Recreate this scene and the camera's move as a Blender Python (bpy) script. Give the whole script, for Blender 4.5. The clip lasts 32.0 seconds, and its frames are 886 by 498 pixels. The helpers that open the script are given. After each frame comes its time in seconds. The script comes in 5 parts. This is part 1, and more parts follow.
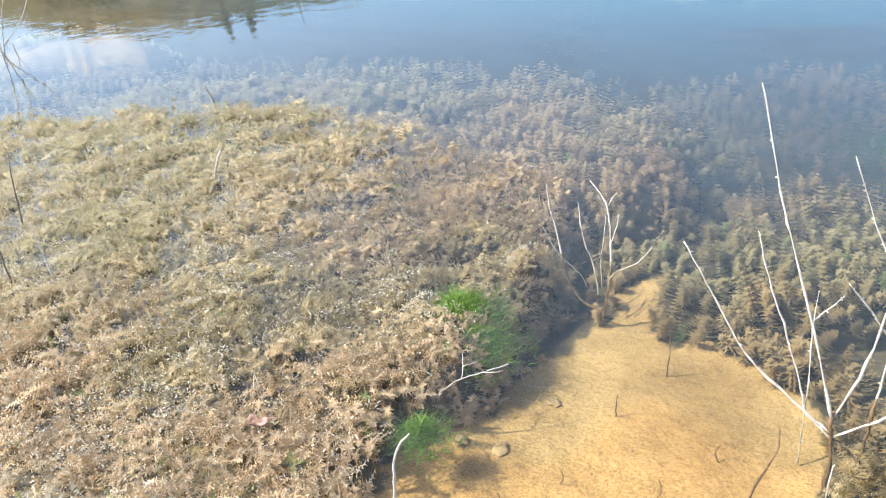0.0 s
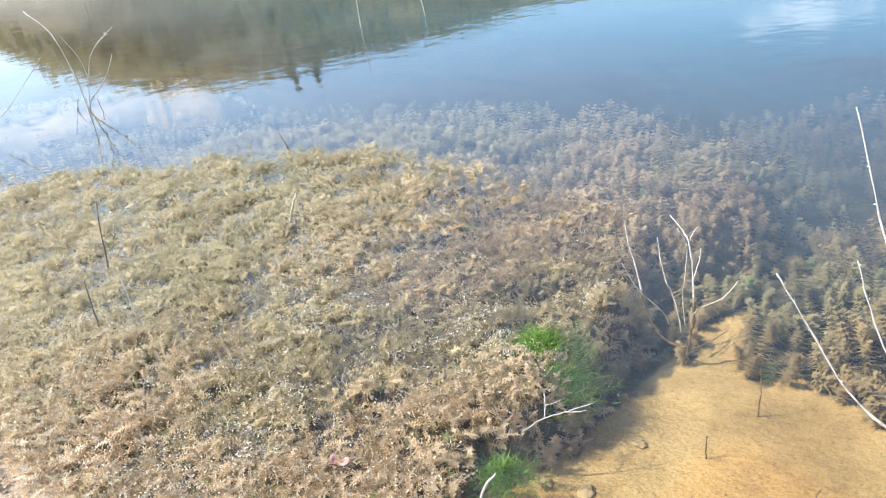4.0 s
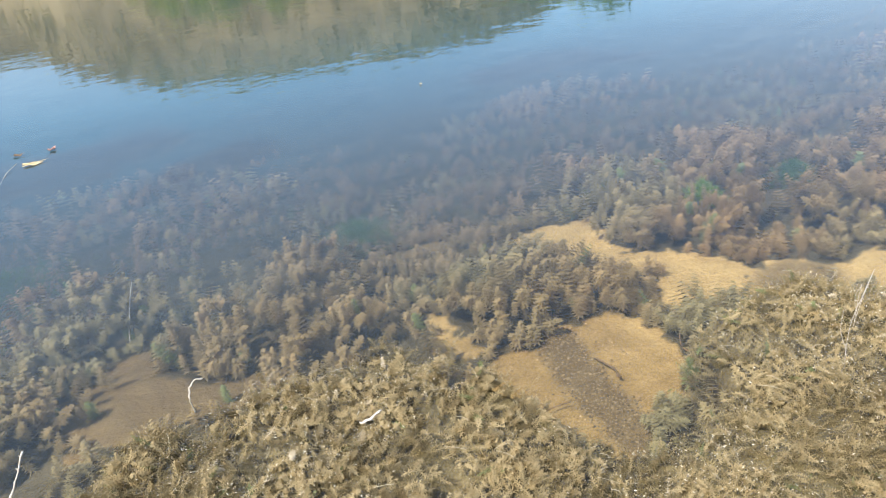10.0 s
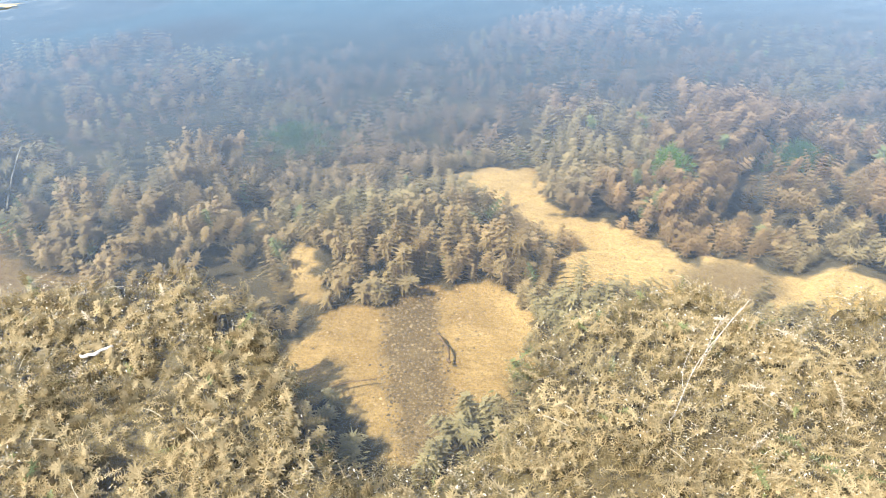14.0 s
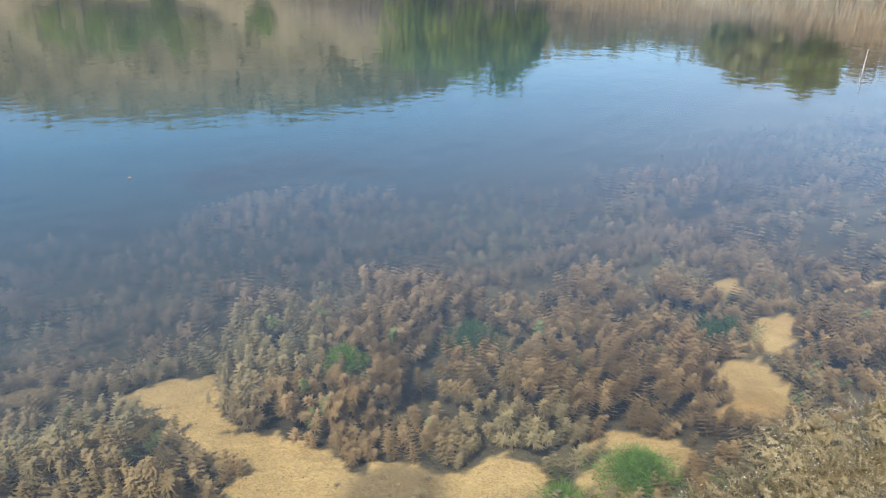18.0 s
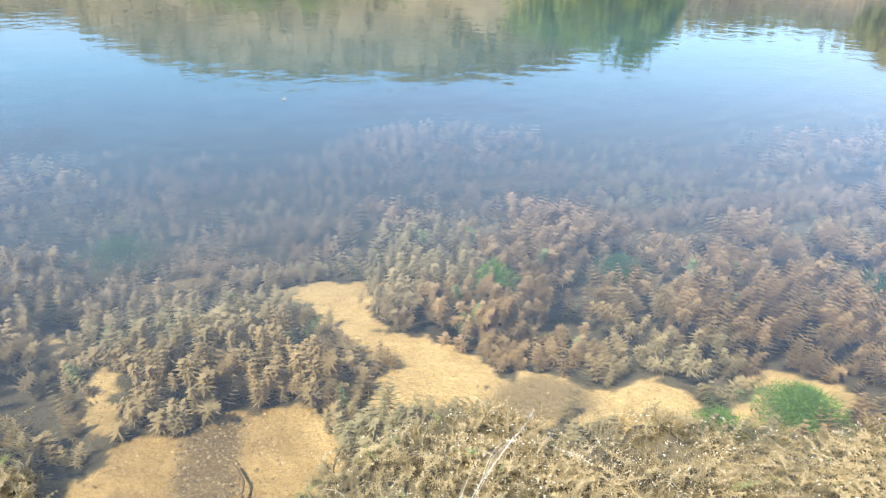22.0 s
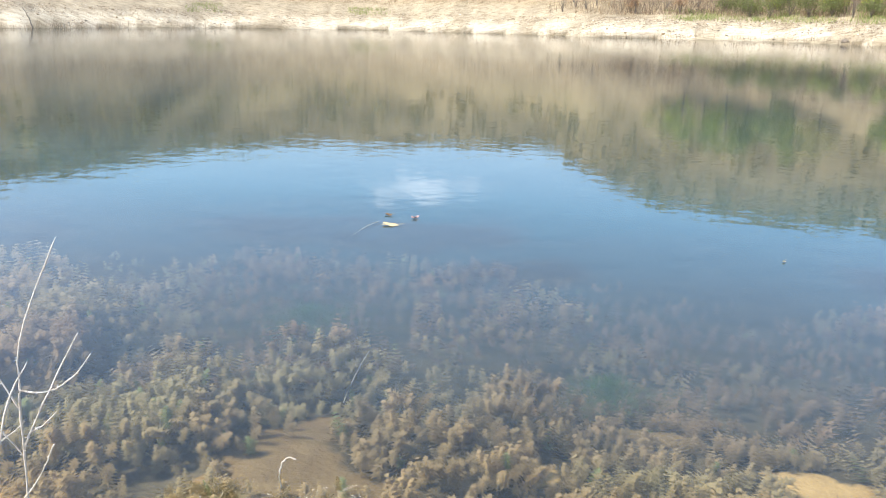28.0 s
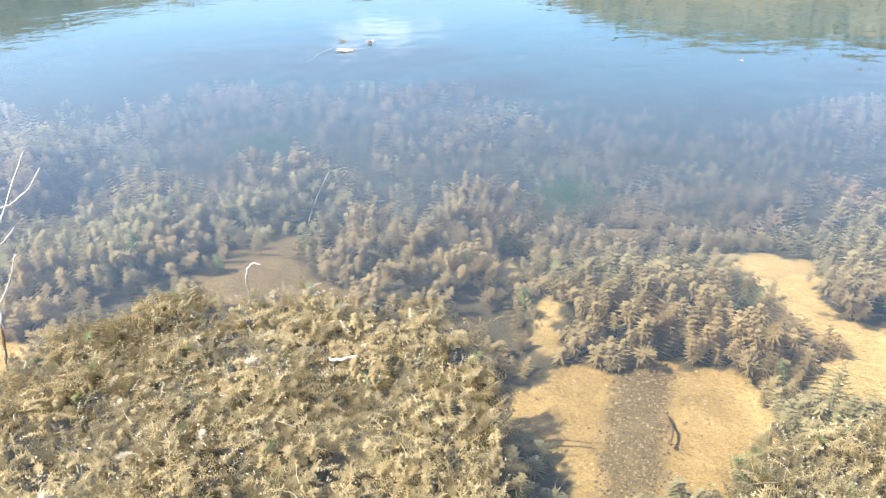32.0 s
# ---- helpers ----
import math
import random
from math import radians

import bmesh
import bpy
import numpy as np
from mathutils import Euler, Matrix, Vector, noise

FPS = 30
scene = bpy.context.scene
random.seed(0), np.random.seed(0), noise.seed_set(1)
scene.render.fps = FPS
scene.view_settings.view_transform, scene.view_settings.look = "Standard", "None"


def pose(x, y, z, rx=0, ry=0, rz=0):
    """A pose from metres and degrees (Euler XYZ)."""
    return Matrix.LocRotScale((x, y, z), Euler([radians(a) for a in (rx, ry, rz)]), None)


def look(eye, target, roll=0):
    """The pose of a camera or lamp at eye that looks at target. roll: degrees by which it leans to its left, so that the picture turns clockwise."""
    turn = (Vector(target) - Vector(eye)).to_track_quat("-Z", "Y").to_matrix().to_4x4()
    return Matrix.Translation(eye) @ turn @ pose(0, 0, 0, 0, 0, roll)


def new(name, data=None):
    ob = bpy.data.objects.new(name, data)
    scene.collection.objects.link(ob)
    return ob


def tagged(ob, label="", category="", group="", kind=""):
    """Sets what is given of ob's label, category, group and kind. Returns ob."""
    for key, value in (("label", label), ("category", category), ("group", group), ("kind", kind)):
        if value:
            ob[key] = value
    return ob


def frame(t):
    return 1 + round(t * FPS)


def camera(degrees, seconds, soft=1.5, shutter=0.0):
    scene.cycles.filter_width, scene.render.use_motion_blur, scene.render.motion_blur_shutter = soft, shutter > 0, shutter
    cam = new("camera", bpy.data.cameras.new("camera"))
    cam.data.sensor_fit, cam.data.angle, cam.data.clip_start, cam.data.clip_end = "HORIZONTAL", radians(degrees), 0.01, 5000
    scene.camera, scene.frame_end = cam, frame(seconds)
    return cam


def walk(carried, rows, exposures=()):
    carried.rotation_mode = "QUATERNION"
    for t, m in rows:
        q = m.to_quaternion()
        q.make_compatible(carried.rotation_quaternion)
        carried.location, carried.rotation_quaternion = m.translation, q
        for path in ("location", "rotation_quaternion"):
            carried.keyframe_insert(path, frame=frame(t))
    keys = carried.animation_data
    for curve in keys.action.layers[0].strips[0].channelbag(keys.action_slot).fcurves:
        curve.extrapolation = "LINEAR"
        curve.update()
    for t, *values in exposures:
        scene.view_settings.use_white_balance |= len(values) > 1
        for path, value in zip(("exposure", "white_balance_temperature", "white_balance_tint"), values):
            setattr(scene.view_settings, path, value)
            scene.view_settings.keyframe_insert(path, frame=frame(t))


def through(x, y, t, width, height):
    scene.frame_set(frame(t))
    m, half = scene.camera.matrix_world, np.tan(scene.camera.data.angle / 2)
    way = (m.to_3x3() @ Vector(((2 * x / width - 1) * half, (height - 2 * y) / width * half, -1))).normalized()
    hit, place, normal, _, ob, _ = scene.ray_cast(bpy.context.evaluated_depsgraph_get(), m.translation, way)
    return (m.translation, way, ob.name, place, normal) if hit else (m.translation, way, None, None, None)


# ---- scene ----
cam = camera(58.4, 32.0, 1.05)
PATH = [
    (0, (-0.319, 0.05, 1.318), (-1.309, 1.498, 0.358), -6.9),
    (0.5, (-0.353, 0.049, 1.311), (-1.48, 1.412, 0.377), -6.7),
    (1, (-0.381, 0.028, 1.317), (-1.569, 1.354, 0.405), -6.5),
    (1.5, (-0.382, 0.021, 1.327), (-1.599, 1.334, 0.436), -6.5),
    (2, (-0.419, 0.009, 1.345), (-1.704, 1.294, 0.51), -6.5),
    (2.5, (-0.404, -0.005, 1.324), (-1.74, 1.256, 0.533), -7.0),
    (4.5, (-0.336, 0.05, 1.299), (-1.399, 1.504, 0.43), -10.7),
    (5, (-0.306, 0.068, 1.295), (-1.311, 1.547, 0.4), -11.0),
    (5.5, (-0.268, 0.087, 1.296), (-1.141, 1.629, 0.368), -11.2),
    (6, (-0.223, 0.099, 1.3), (-0.872, 1.738, 0.355), -11.6),
    (6.5, (-0.176, 0.105, 1.302), (-0.62, 1.81, 0.356), -11.4),
    (7, (-0.134, 0.107, 1.305), (-0.443, 1.838, 0.352), -11.5),
    (7.5, (-0.105, 0.108, 1.305), (-0.196, 1.859, 0.343), -11.0),
    (8, (-0.102, 0.102, 1.308), (0.072, 1.851, 0.354), -10.5),
    (8.5, (-0.115, 0.099, 1.315), (0.221, 1.837, 0.384), -10.2),
    (9, (-0.1, 0.068, 1.314), (0.471, 1.755, 0.404), -8.1),
    (9.5, (0.023, 0.015, 1.343), (0.749, 1.633, 0.419), -8.3),
    (10, (0.24, -0.014, 1.339), (0.916, 1.65, 0.458), -7.4),
    (10.5, (0.379, -0.019, 1.334), (1.057, 1.656, 0.475), -6.2),
    (11, (0.503, 0.077, 1.278), (1.2, 1.754, 0.44), -3.1),
    (11.5, (0.606, 0.135, 1.262), (1.258, 1.834, 0.433), -2.4),
    (12, (0.692, 0.173, 1.222), (1.311, 1.83, 0.287), -3.5),
    (12.5, (0.849, 0.17, 1.169), (1.279, 1.851, 0.174), -1.5),
    (13, (0.999, 0.169, 1.127), (1.383, 1.828, 0.077), -3.1),
    (13.5, (1.047, 0.153, 1.139), (1.429, 1.812, 0.089), -1.4),
    (15.5, (1.154, 0.055, 1.187), (1.749, 1.655, 0.146), 0.1),
    (16, (1.132, 0.081, 1.214), (1.906, 1.623, 0.203), 0.1),
    (16.5, (1.149, 0.100, 1.290), (2.086, 1.629, 0.412), 0.1),
    (17, (1.149, 0.169, 1.37), (2.186, 1.686, 0.58), 1.1),
    (17.5, (1.313, 0.123, 1.365), (2.324, 1.674, 0.609), 0.8),
    (18, (1.515, 0.087, 1.388), (2.464, 1.679, 0.638), 0.9),
    (18.5, (1.577, 0.092, 1.369), (2.524, 1.716, 0.688), 0.0),
    (19, (1.592, 0.041, 1.341), (2.545, 1.681, 0.706), -1.3),
    (19.5, (1.573, 0.019, 1.344), (2.544, 1.661, 0.743), -1.7),
    (20, (1.5, 0.044, 1.29), (2.468, 1.683, 0.68), -0.1),
    (20.5, (1.39, 0.077, 1.264), (2.3, 1.735, 0.613), 0.8),
    (21, (1.371, 0.104, 1.244), (2.207, 1.784, 0.552), 1.0),
    (21.5, (1.336, 0.09, 1.212), (2.137, 1.764, 0.466), 1.8),
    (22, (1.322, 0.101, 1.191), (2.022, 1.785, 0.369), 2.6),
    (22.5, (1.321, 0.112, 1.173), (1.936, 1.803, 0.3), 2.2),
    (23, (1.308, 0.113, 1.191), (1.882, 1.795, 0.273), 2.5),
    (23.5, (1.263, 0.112, 1.203), (1.643, 1.847, 0.283), 2.5),
    (24, (1.204, 0.117, 1.207), (1.403, 1.901, 0.326), 3.0),
    (24.5, (1.136, 0.152, 1.241), (1.053, 1.985, 0.445), 2.2),
    (25, (1.098, 0.15, 1.281), (0.895, 1.999, 0.546), 1.6),
    (25.5, (1.084, 0.138, 1.294), (0.833, 2.001, 0.612), 1.5),
    (27.5, (1.083, 0.136, 1.303), (0.731, 2.018, 0.725), 0.8),
    (28, (1.084, 0.137, 1.294), (0.726, 2.027, 0.748), 1.2),
    (28.5, (1.106, 0.126, 1.28), (0.749, 2.03, 0.782), 1.1),
    (29, (1.102, 0.093, 1.251), (0.801, 1.999, 0.725), 1.5),
    (29.5, (1.098, 0.081, 1.244), (0.784, 1.965, 0.651), 1.6),
    (30, (1.083, 0.058, 1.215), (0.711, 1.909, 0.554), 1.9),
    (30.5, (1.082, 0.043, 1.187), (0.651, 1.842, 0.426), 2.0),
    (31, (1.096, 0.048, 1.186), (0.66, 1.819, 0.365), 0.5),
    (31.5, (1.13, 0.062, 1.172), (0.745, 1.813, 0.286), -1.6),
    (32, (1.16, 0.073, 1.171), (0.889, 1.834, 0.263), -1.9),
]
LIGHTNESS = [(0, 1.32), (1, 1.12), (2, 0.97), (2.5, 1.0), (4.5, 1.3), (5, 1.32), (6, 1.45), (8.5, 1.3), (9.5, 1.0), (11.5, 1.0), (12, 1.5), (12.5, 1.55), (13.5, 1.55), (15.9, 1.5), (16.5, 0.8), (17, 0.45), (18, 0.7),
             (19, 0.9), (20, 0.95), (20.5, 0.9), (21.5, 1.0), (22.2, 1.5), (23, 1.45), (23.5, 1.2), (24, 1.2), (25.5, 1.1), (27.5, 1.1), (28.5, 1.2), (30, 1.2), (31, 1.55), (32, 1.65)]
# the film's own white balance drifts a little
BALANCE_T = [0, 2.5, 5, 8, 10, 16.2, 17, 20, 22, 24, 27.5, 32]
BALANCE_K = [6350, 6350, 6050, 6250, 6400, 6400, 6050, 6150, 6200, 6320, 6400, 6350]
walk(cam, [(t, look(eye, target, roll)) for t, eye, target, roll in PATH], [(t, stops, float(np.interp(t, BALANCE_T, BALANCE_K)), 10.0) for t, stops in LIGHTNESS])


# ---- world, sun and cloud ----
SUN_AZ, SUN_EL = radians(-125), radians(50)
SUN_DIR = Vector((math.sin(SUN_AZ) * math.cos(SUN_EL), math.cos(SUN_AZ) * math.cos(SUN_EL), math.sin(SUN_EL)))
world = bpy.data.worlds.new("sky")
scene.world = world
world.use_nodes = True
wn, wl = world.node_tree.nodes, world.node_tree.links
wn.clear()
w_out = wn.new("ShaderNodeOutputWorld")
w_bg = wn.new("ShaderNodeBackground")
w_sky = wn.new("ShaderNodeTexSky")
w_sky.sky_type = "NISHITA"
w_sky.sun_disc = False
w_sky.sun_elevation = SUN_EL
w_sky.sun_rotation = SUN_AZ
w_sky.air_density = 1.0
w_sky.dust_density = 1.0
w_sky.ozone_density = 2.0
w_bg.inputs["Strength"].default_value = 0.195
# one small fair-weather cloud low over the far hill
CLOUD_AZ, CLOUD_EL = radians(-12.2), radians(11.6)
w_co = wn.new("ShaderNodeTexCoord")
w_map = wn.new("ShaderNodeMapping")
w_map.vector_type = "POINT"
w_map.inputs["Rotation"].default_value = (0, 0, CLOUD_AZ)
w_sep = wn.new("ShaderNodeSeparateXYZ")
w_noise = wn.new("ShaderNodeTexNoise")
w_noise.inputs["Scale"].default_value = 22
w_noise.inputs["Detail"].default_value = 6
wl.new(w_co.outputs["Generated"], w_map.inputs["Vector"])
wl.new(w_map.outputs["Vector"], w_sep.inputs["Vector"])
wl.new(w_co.outputs["Generated"], w_noise.inputs["Vector"])


def w_math(op, a, b=0.0, c=0.0):
    n = wn.new("ShaderNodeMath")
    n.operation = op
    for i, v in enumerate((a, b, c)):
        if isinstance(v, (int, float)):
            n.inputs[i].default_value = v
        else:
            wl.new(v, n.inputs[i])
    return n.outputs[0]


c_x = w_math("DIVIDE", w_sep.outputs["X"], 0.055)
c_z = w_math("DIVIDE", w_math("SUBTRACT", w_sep.outputs["Z"], math.sin(CLOUD_EL)), 0.017)
c_r = w_math("SQRT", w_math("ADD", w_math("MULTIPLY", c_x, c_x), w_math("MULTIPLY", c_z, c_z)))
c_m = w_math("SUBTRACT", 1.35, c_r)
c_m = w_math("ADD", c_m, w_math("MULTIPLY", w_math("SUBTRACT", w_noise.outputs["Fac"], 0.5), 3.2))
c_m = w_math("MULTIPLY", w_math("GREATER_THAN", w_sep.outputs["Y"], 0.0), w_math("SMOOTH_MIN", w_math("MAXIMUM", c_m, 0.0), 1.0, 0.3))
w_mix = wn.new("ShaderNodeMix")
w_mix.data_type = "RGBA"
w_mix.inputs[7].default_value = (11.0, 11.0, 11.5, 1)
wl.new(w_math("MULTIPLY", c_m, 0.36), w_mix.inputs[0])
wl.new(w_sky.outputs[0], w_mix.inputs[6])
wl.new(w_mix.outputs[2], w_bg.inputs["Color"])
wl.new(w_bg.outputs[0], w_out.inputs["Surface"])

sun = new("sun", bpy.data.lights.new("sun", "SUN"))
sun.data.energy = 3.8
sun.data.angle = radians(0.6)
sun.data.color = (1.0, 0.93, 0.80)
sun.matrix_world = SUN_DIR.to_track_quat("Z", "Y").to_matrix().to_4x4()


# ---- small helpers ----
def mesh_from(name, verts, faces, mat=None, smooth=False):
    me = bpy.data.meshes.new(name)
    me.from_pydata([tuple(v) for v in verts], [], [tuple(f) for f in faces])
    if smooth:
        me.polygons.foreach_set("use_smooth", [True] * len(me.polygons))
    if mat:
        me.materials.append(mat)
    return me


def part(name, me, parent, label=""):
    ob = new(name, me)
    ob.parent = parent
    if label:
        tagged(ob, label)
    return ob


def quads_mesh(name, verts, quads, mat, tone=None):
    """A large mesh from arrays: verts (n, 3), faces (m, 4) or (m, 3), one tone colour per vertex."""
    me = bpy.data.meshes.new(name)
    verts, quads = np.asarray(verts, np.float32), np.asarray(quads, np.int32)
    me.vertices.add(len(verts))
    me.vertices.foreach_set("co", verts.ravel())
    me.loops.add(quads.size)
    me.loops.foreach_set("vertex_index", quads.ravel())
    me.polygons.add(len(quads))
    me.polygons.foreach_set("loop_start", np.arange(0, quads.size, quads.shape[1], dtype=np.int32))
    me.update(calc_edges=True)
    if tone is not None:
        at = me.color_attributes.new("tone", "FLOAT_COLOR", "POINT")
        at.data.foreach_set("color", np.c_[np.asarray(tone, np.float32), np.ones(len(verts), np.float32)].ravel())
    me.materials.append(mat)
    return me


def smoothstep(a, b, x):
    k = np.clip((np.asarray(x, float) - a) / (b - a), 0, 1)
    return k * k * (3 - 2 * k)


RNG = np.random.default_rng(11)
LATTICE = RNG.random((256, 256))


def vnoise(x, y, size, seed=0):
    """Smooth value noise in 0..1 with cells of the given size in metres."""
    x, y = np.asarray(x, float) / size + 37.2 * seed + 500, np.asarray(y, float) / size + 19.7 * seed + 500
    i, j = np.floor(x).astype(int), np.floor(y).astype(int)
    u, v = x - i, y - j
    u, v = u * u * (3 - 2 * u), v * v * (3 - 2 * v)
    g = lambda a, b: LATTICE[a % 256, b % 256]
    return (g(i, j) * (1 - u) + g(i + 1, j) * u) * (1 - v) + (g(i, j + 1) * (1 - u) + g(i + 1, j + 1) * u) * v


# ---- the plan: shores, depths, sand patches, plant beds ----
CX, CY = 0.8, -0.3
FAR_AZ = [-100, -90, -80, -72, -63, -50, -38, -25, -16, 0, 10, 18, 25, 32, 40, 48, 60, 70, 80, 100]
FAR_R = [9, 11, 15, 30, 60, 85, 95, 140, 150, 112, 110, 93, 54, 47, 42, 33, 26, 20, 17, 14]
NEAR_X = [-40, -14, -11, -9.4, -8, -7.3, -6.5, -5.5, -4.8, -4, -3.3, -2.65, -2.1, -1, 2, 4, 6, 9, 14, 22, 40]
NEAR_Y = [9, 3.6, 3.0, 2.9, 2.3, 1.7, 1.35, 1.1, 1.3, 1.2, 1.0, 0.8, 0.6, 0.4, 0.4, 0.5, 0.9, 2.0, 5.0, 9.0, 18]
# skyline of the hills, degrees above the horizon
HILL_AZ = [-120, -80, -70, -66, -62.3, -59, -55, -50, -44, -37, -32, -27, -19, -13.5, -7, -3.3, 0.8, 5, 9, 16, 22, 26, 30, 35, 40, 45, 55, 70, 120]
HILL_EL = [3, 2.5, 2.5, 3.4, 6.1, 7.9, 9.3, 9.8, 9.4, 9.1, 8.8, 7.9, 7.6, 8.3, 7.6, 7.5, 9.7, 11.2, 11.7, 11.4, 10.8, 10.2, 9.0, 6.2, 5.2, 4.6, 4.0, 4, 4]
# sand showing between the plants, each opening by its corners
SAND = []


def opening(*corners):
    SAND.append(np.array(corners))


opening((-1.33, 1.05), (-1.33, 1.39), (-1.28, 1.55), (-1.24, 1.78), (-1.18, 1.92), (-1.15, 2.14), (-1.12, 2.40), (-1.06, 2.46), (-1.00, 2.34), (-1.02, 2.2), (-0.93, 2.11), (-0.79, 2.13), (-0.63, 2.09), (-0.46, 1.91), (-0.39, 1.79), (-0.38, 1.58), (-0.40, 1.30), (-0.5, 0.95))
opening((0.91, 1.72), (0.99, 1.80), (1.05, 1.90), (1.15, 1.94), (1.24, 2.02), (1.35, 2.0), (1.52, 2.06), (1.70, 2.07), (1.78, 1.97), (1.74, 1.8), (1.76, 1.74), (1.68, 1.6), (1.62, 1.56), (1.55, 1.49), (1.46, 1.52), (1.40, 1.40), (1.28, 1.42), (1.24, 1.57), (1.16, 1.65), (1.08, 1.71))
opening((1.12, 2.45), (1.18, 2.41), (1.19, 2.28), (1.21, 2.22), (1.18, 2.12), (1.10, 2.13), (1.09, 2.29))
opening((0.90, 2.69), (0.97, 2.76), (1.05, 2.67), (0.99, 2.59))
opening((1.77, 2.93), (1.94, 2.98), (2.17, 2.90), (2.14, 2.72), (2.08, 2.46), (1.94, 2.36), (1.88, 2.49), (1.84, 2.67))
opening((1.91, 2.47), (2.1, 2.42), (2.25, 2.25), (2.33, 2.11), (2.30, 1.99), (2.40, 1.86), (2.44, 1.75), (2.29, 1.70), (2.12, 1.78), (1.98, 1.83), (1.91, 1.92), (1.92, 2.0), (2.02, 2.18), (1.94, 2.33))
opening((2.51, 1.86), (2.62, 1.84), (2.69, 1.83), (2.81, 1.87), (2.85, 1.78), (2.87, 1.7), (2.83, 1.58), (2.75, 1.52), (2.64, 1.58), (2.52, 1.60), (2.45, 1.71), (2.46, 1.79))
opening((3.12, 1.77), (3.27, 1.74), (3.29, 1.63), (3.37, 1.55), (3.25, 1.48), (3.08, 1.44), (2.94, 1.5), (2.83, 1.6), (3.0, 1.64))
opening((2.28, 2.0), (2.54, 1.97), (2.54, 1.81), (2.48, 1.70), (2.36, 1.80))
opening((1.24, 3.18), (1.33, 3.31), (1.54, 3.27), (1.59, 3.14), (1.52, 3.09), (1.36, 3.14))
opening((-0.24, 2.78), (-0.08, 2.86), (0.06, 3.05), (0.16, 3.05), (0.15, 2.72), (0.27, 2.56), (0.45, 2.50), (0.56, 2.43), (0.37, 2.33), (0.10, 2.28), (-0.16, 2.34), (-0.18, 2.56))
opening((4.29, 2.12), (4.51, 2.05), (4.39, 1.89), (4.16, 1.84), (4.09, 1.91))
opening((3.92, 1.90), (4.04, 1.84), (4.0, 1.69), (3.83, 1.5), (3.69, 1.43), (3.62, 1.55), (3.59, 1.67), (3.77, 1.74))
opening((4.53, 2.53), (4.66, 2.47), (4.5, 2.33), (4.41, 2.38))
opening((4.9, 2.1), (5.11, 2.13), (5.3, 2.0), (5.07, 1.86), (4.9, 1.96))
opening((-7.7, 3.3), (-6.6, 4.7), (-6.2, 4.5), (-7.2, 3.4))
opening((-5.6, 2.85), (-5.2, 3.1), (-5.0, 3.0), (-5.4, 2.8))
opening((-4.9, 3.7), (-4.6, 4.05), (-4.35, 3.95), (-4.7, 3.65))
opening((-7.1, 1.4), (-6.2, 1.95), (-5.8, 1.9), (-6.7, 1.4))
GRAVEL_STRIP = np.array([(1.37, 2.02), (1.52, 2.04), (1.49, 1.9), (1.46, 1.75), (1.45, 1.61), (1.44, 1.53), (1.40, 1.38), (1.29, 1.40), (1.31, 1.59), (1.31, 1.72), (1.33, 1.84)])
MAT_X = [-0.35, -0.14, 0.08, 0.82, 1.0, 1.07, 1.18, 1.36, 1.52, 1.7, 2.0, 2.4, 3.0, 3.5, 4.5, 6, 8]
MAT_Y = [1.55, 1.99, 2.08, 2.06, 1.92, 1.52, 1.34, 1.28, 1.44, 1.66, 1.66, 1.52, 1.33, 1.33, 1.3, 1.6, 2.2]
EDGE_X = [-12, -6.6, -5.3, -4.2, -3.4, -2.4, -1.7, -1.1, -0.5, 0.2, 0.9, 1.9, 3, 4, 5, 6.2, 7.7, 9, 12]
EDGE_Y = [4.2, 4.8, 5.4, 5.5, 5.2, 5.0, 5.4, 5.9, 6.15, 6.0, 5.6, 5.35, 5.5, 5.1, 4.9, 4.9, 5.3, 5.0, 5.5]
LEFT_X = [-8, -6.2, -5.66, -4.75, -3.78, -3.25, -2.6, -1.7, -1.3]
LEFT_Y = [1.5, 2.14, 2.48, 2.75, 3.15, 3.3, 3.15, 2.9, 2.65]


def blobs(x, y, rows):
    """How far inside the patches: above 0 inside, with frayed edges."""
    best = np.full(np.shape(x), -9.0)
    for cx, cy, a, b, turn in rows:
        c, s = math.cos(radians(turn)), math.sin(radians(turn))
        u, v = (x - cx) * c + (y - cy) * s, (y - cy) * c - (x - cx) * s
        best = np.maximum(best, 1 - np.sqrt((u / a) ** 2 + (v / b) ** 2))
    return best


def inside(x, y, shape):
    """Metres inside a closed outline; below 0 outside, not followed past half a metre."""
    x, y = np.asarray(x, float), np.asarray(y, float)
    out = np.full(x.shape, -0.5)
    lo, hi = shape.min(0) - 0.5, shape.max(0) + 0.5
    on = (x > lo[0]) & (x < hi[0]) & (y > lo[1]) & (y < hi[1])
    px, py = x[on], y[on]
    best, odd = np.full(px.shape, 9.0), np.zeros(px.shape, bool)
    for (ax, ay), (bx, by) in zip(shape, np.roll(shape, -1, 0)):
        ex, ey = bx - ax, by - ay
        k = np.clip(((px - ax) * ex + (py - ay) * ey) / (ex * ex + ey * ey + 1e-9), 0, 1)
        best = np.minimum(best, np.hypot(px - ax - k * ex, py - ay - k * ey))
        odd ^= ((ay > py) != (by > py)) & (px < ex * (py - ay) / (ey if ey else 1e-9) + ax)
    out[on] = np.maximum(np.where(odd, best, -best), -0.5)
    return out


SHOALS = [(-7.6, 3.7, 1.3, 0.42, 38), (-6.4, 1.75, 0.75, 0.2, 25)]


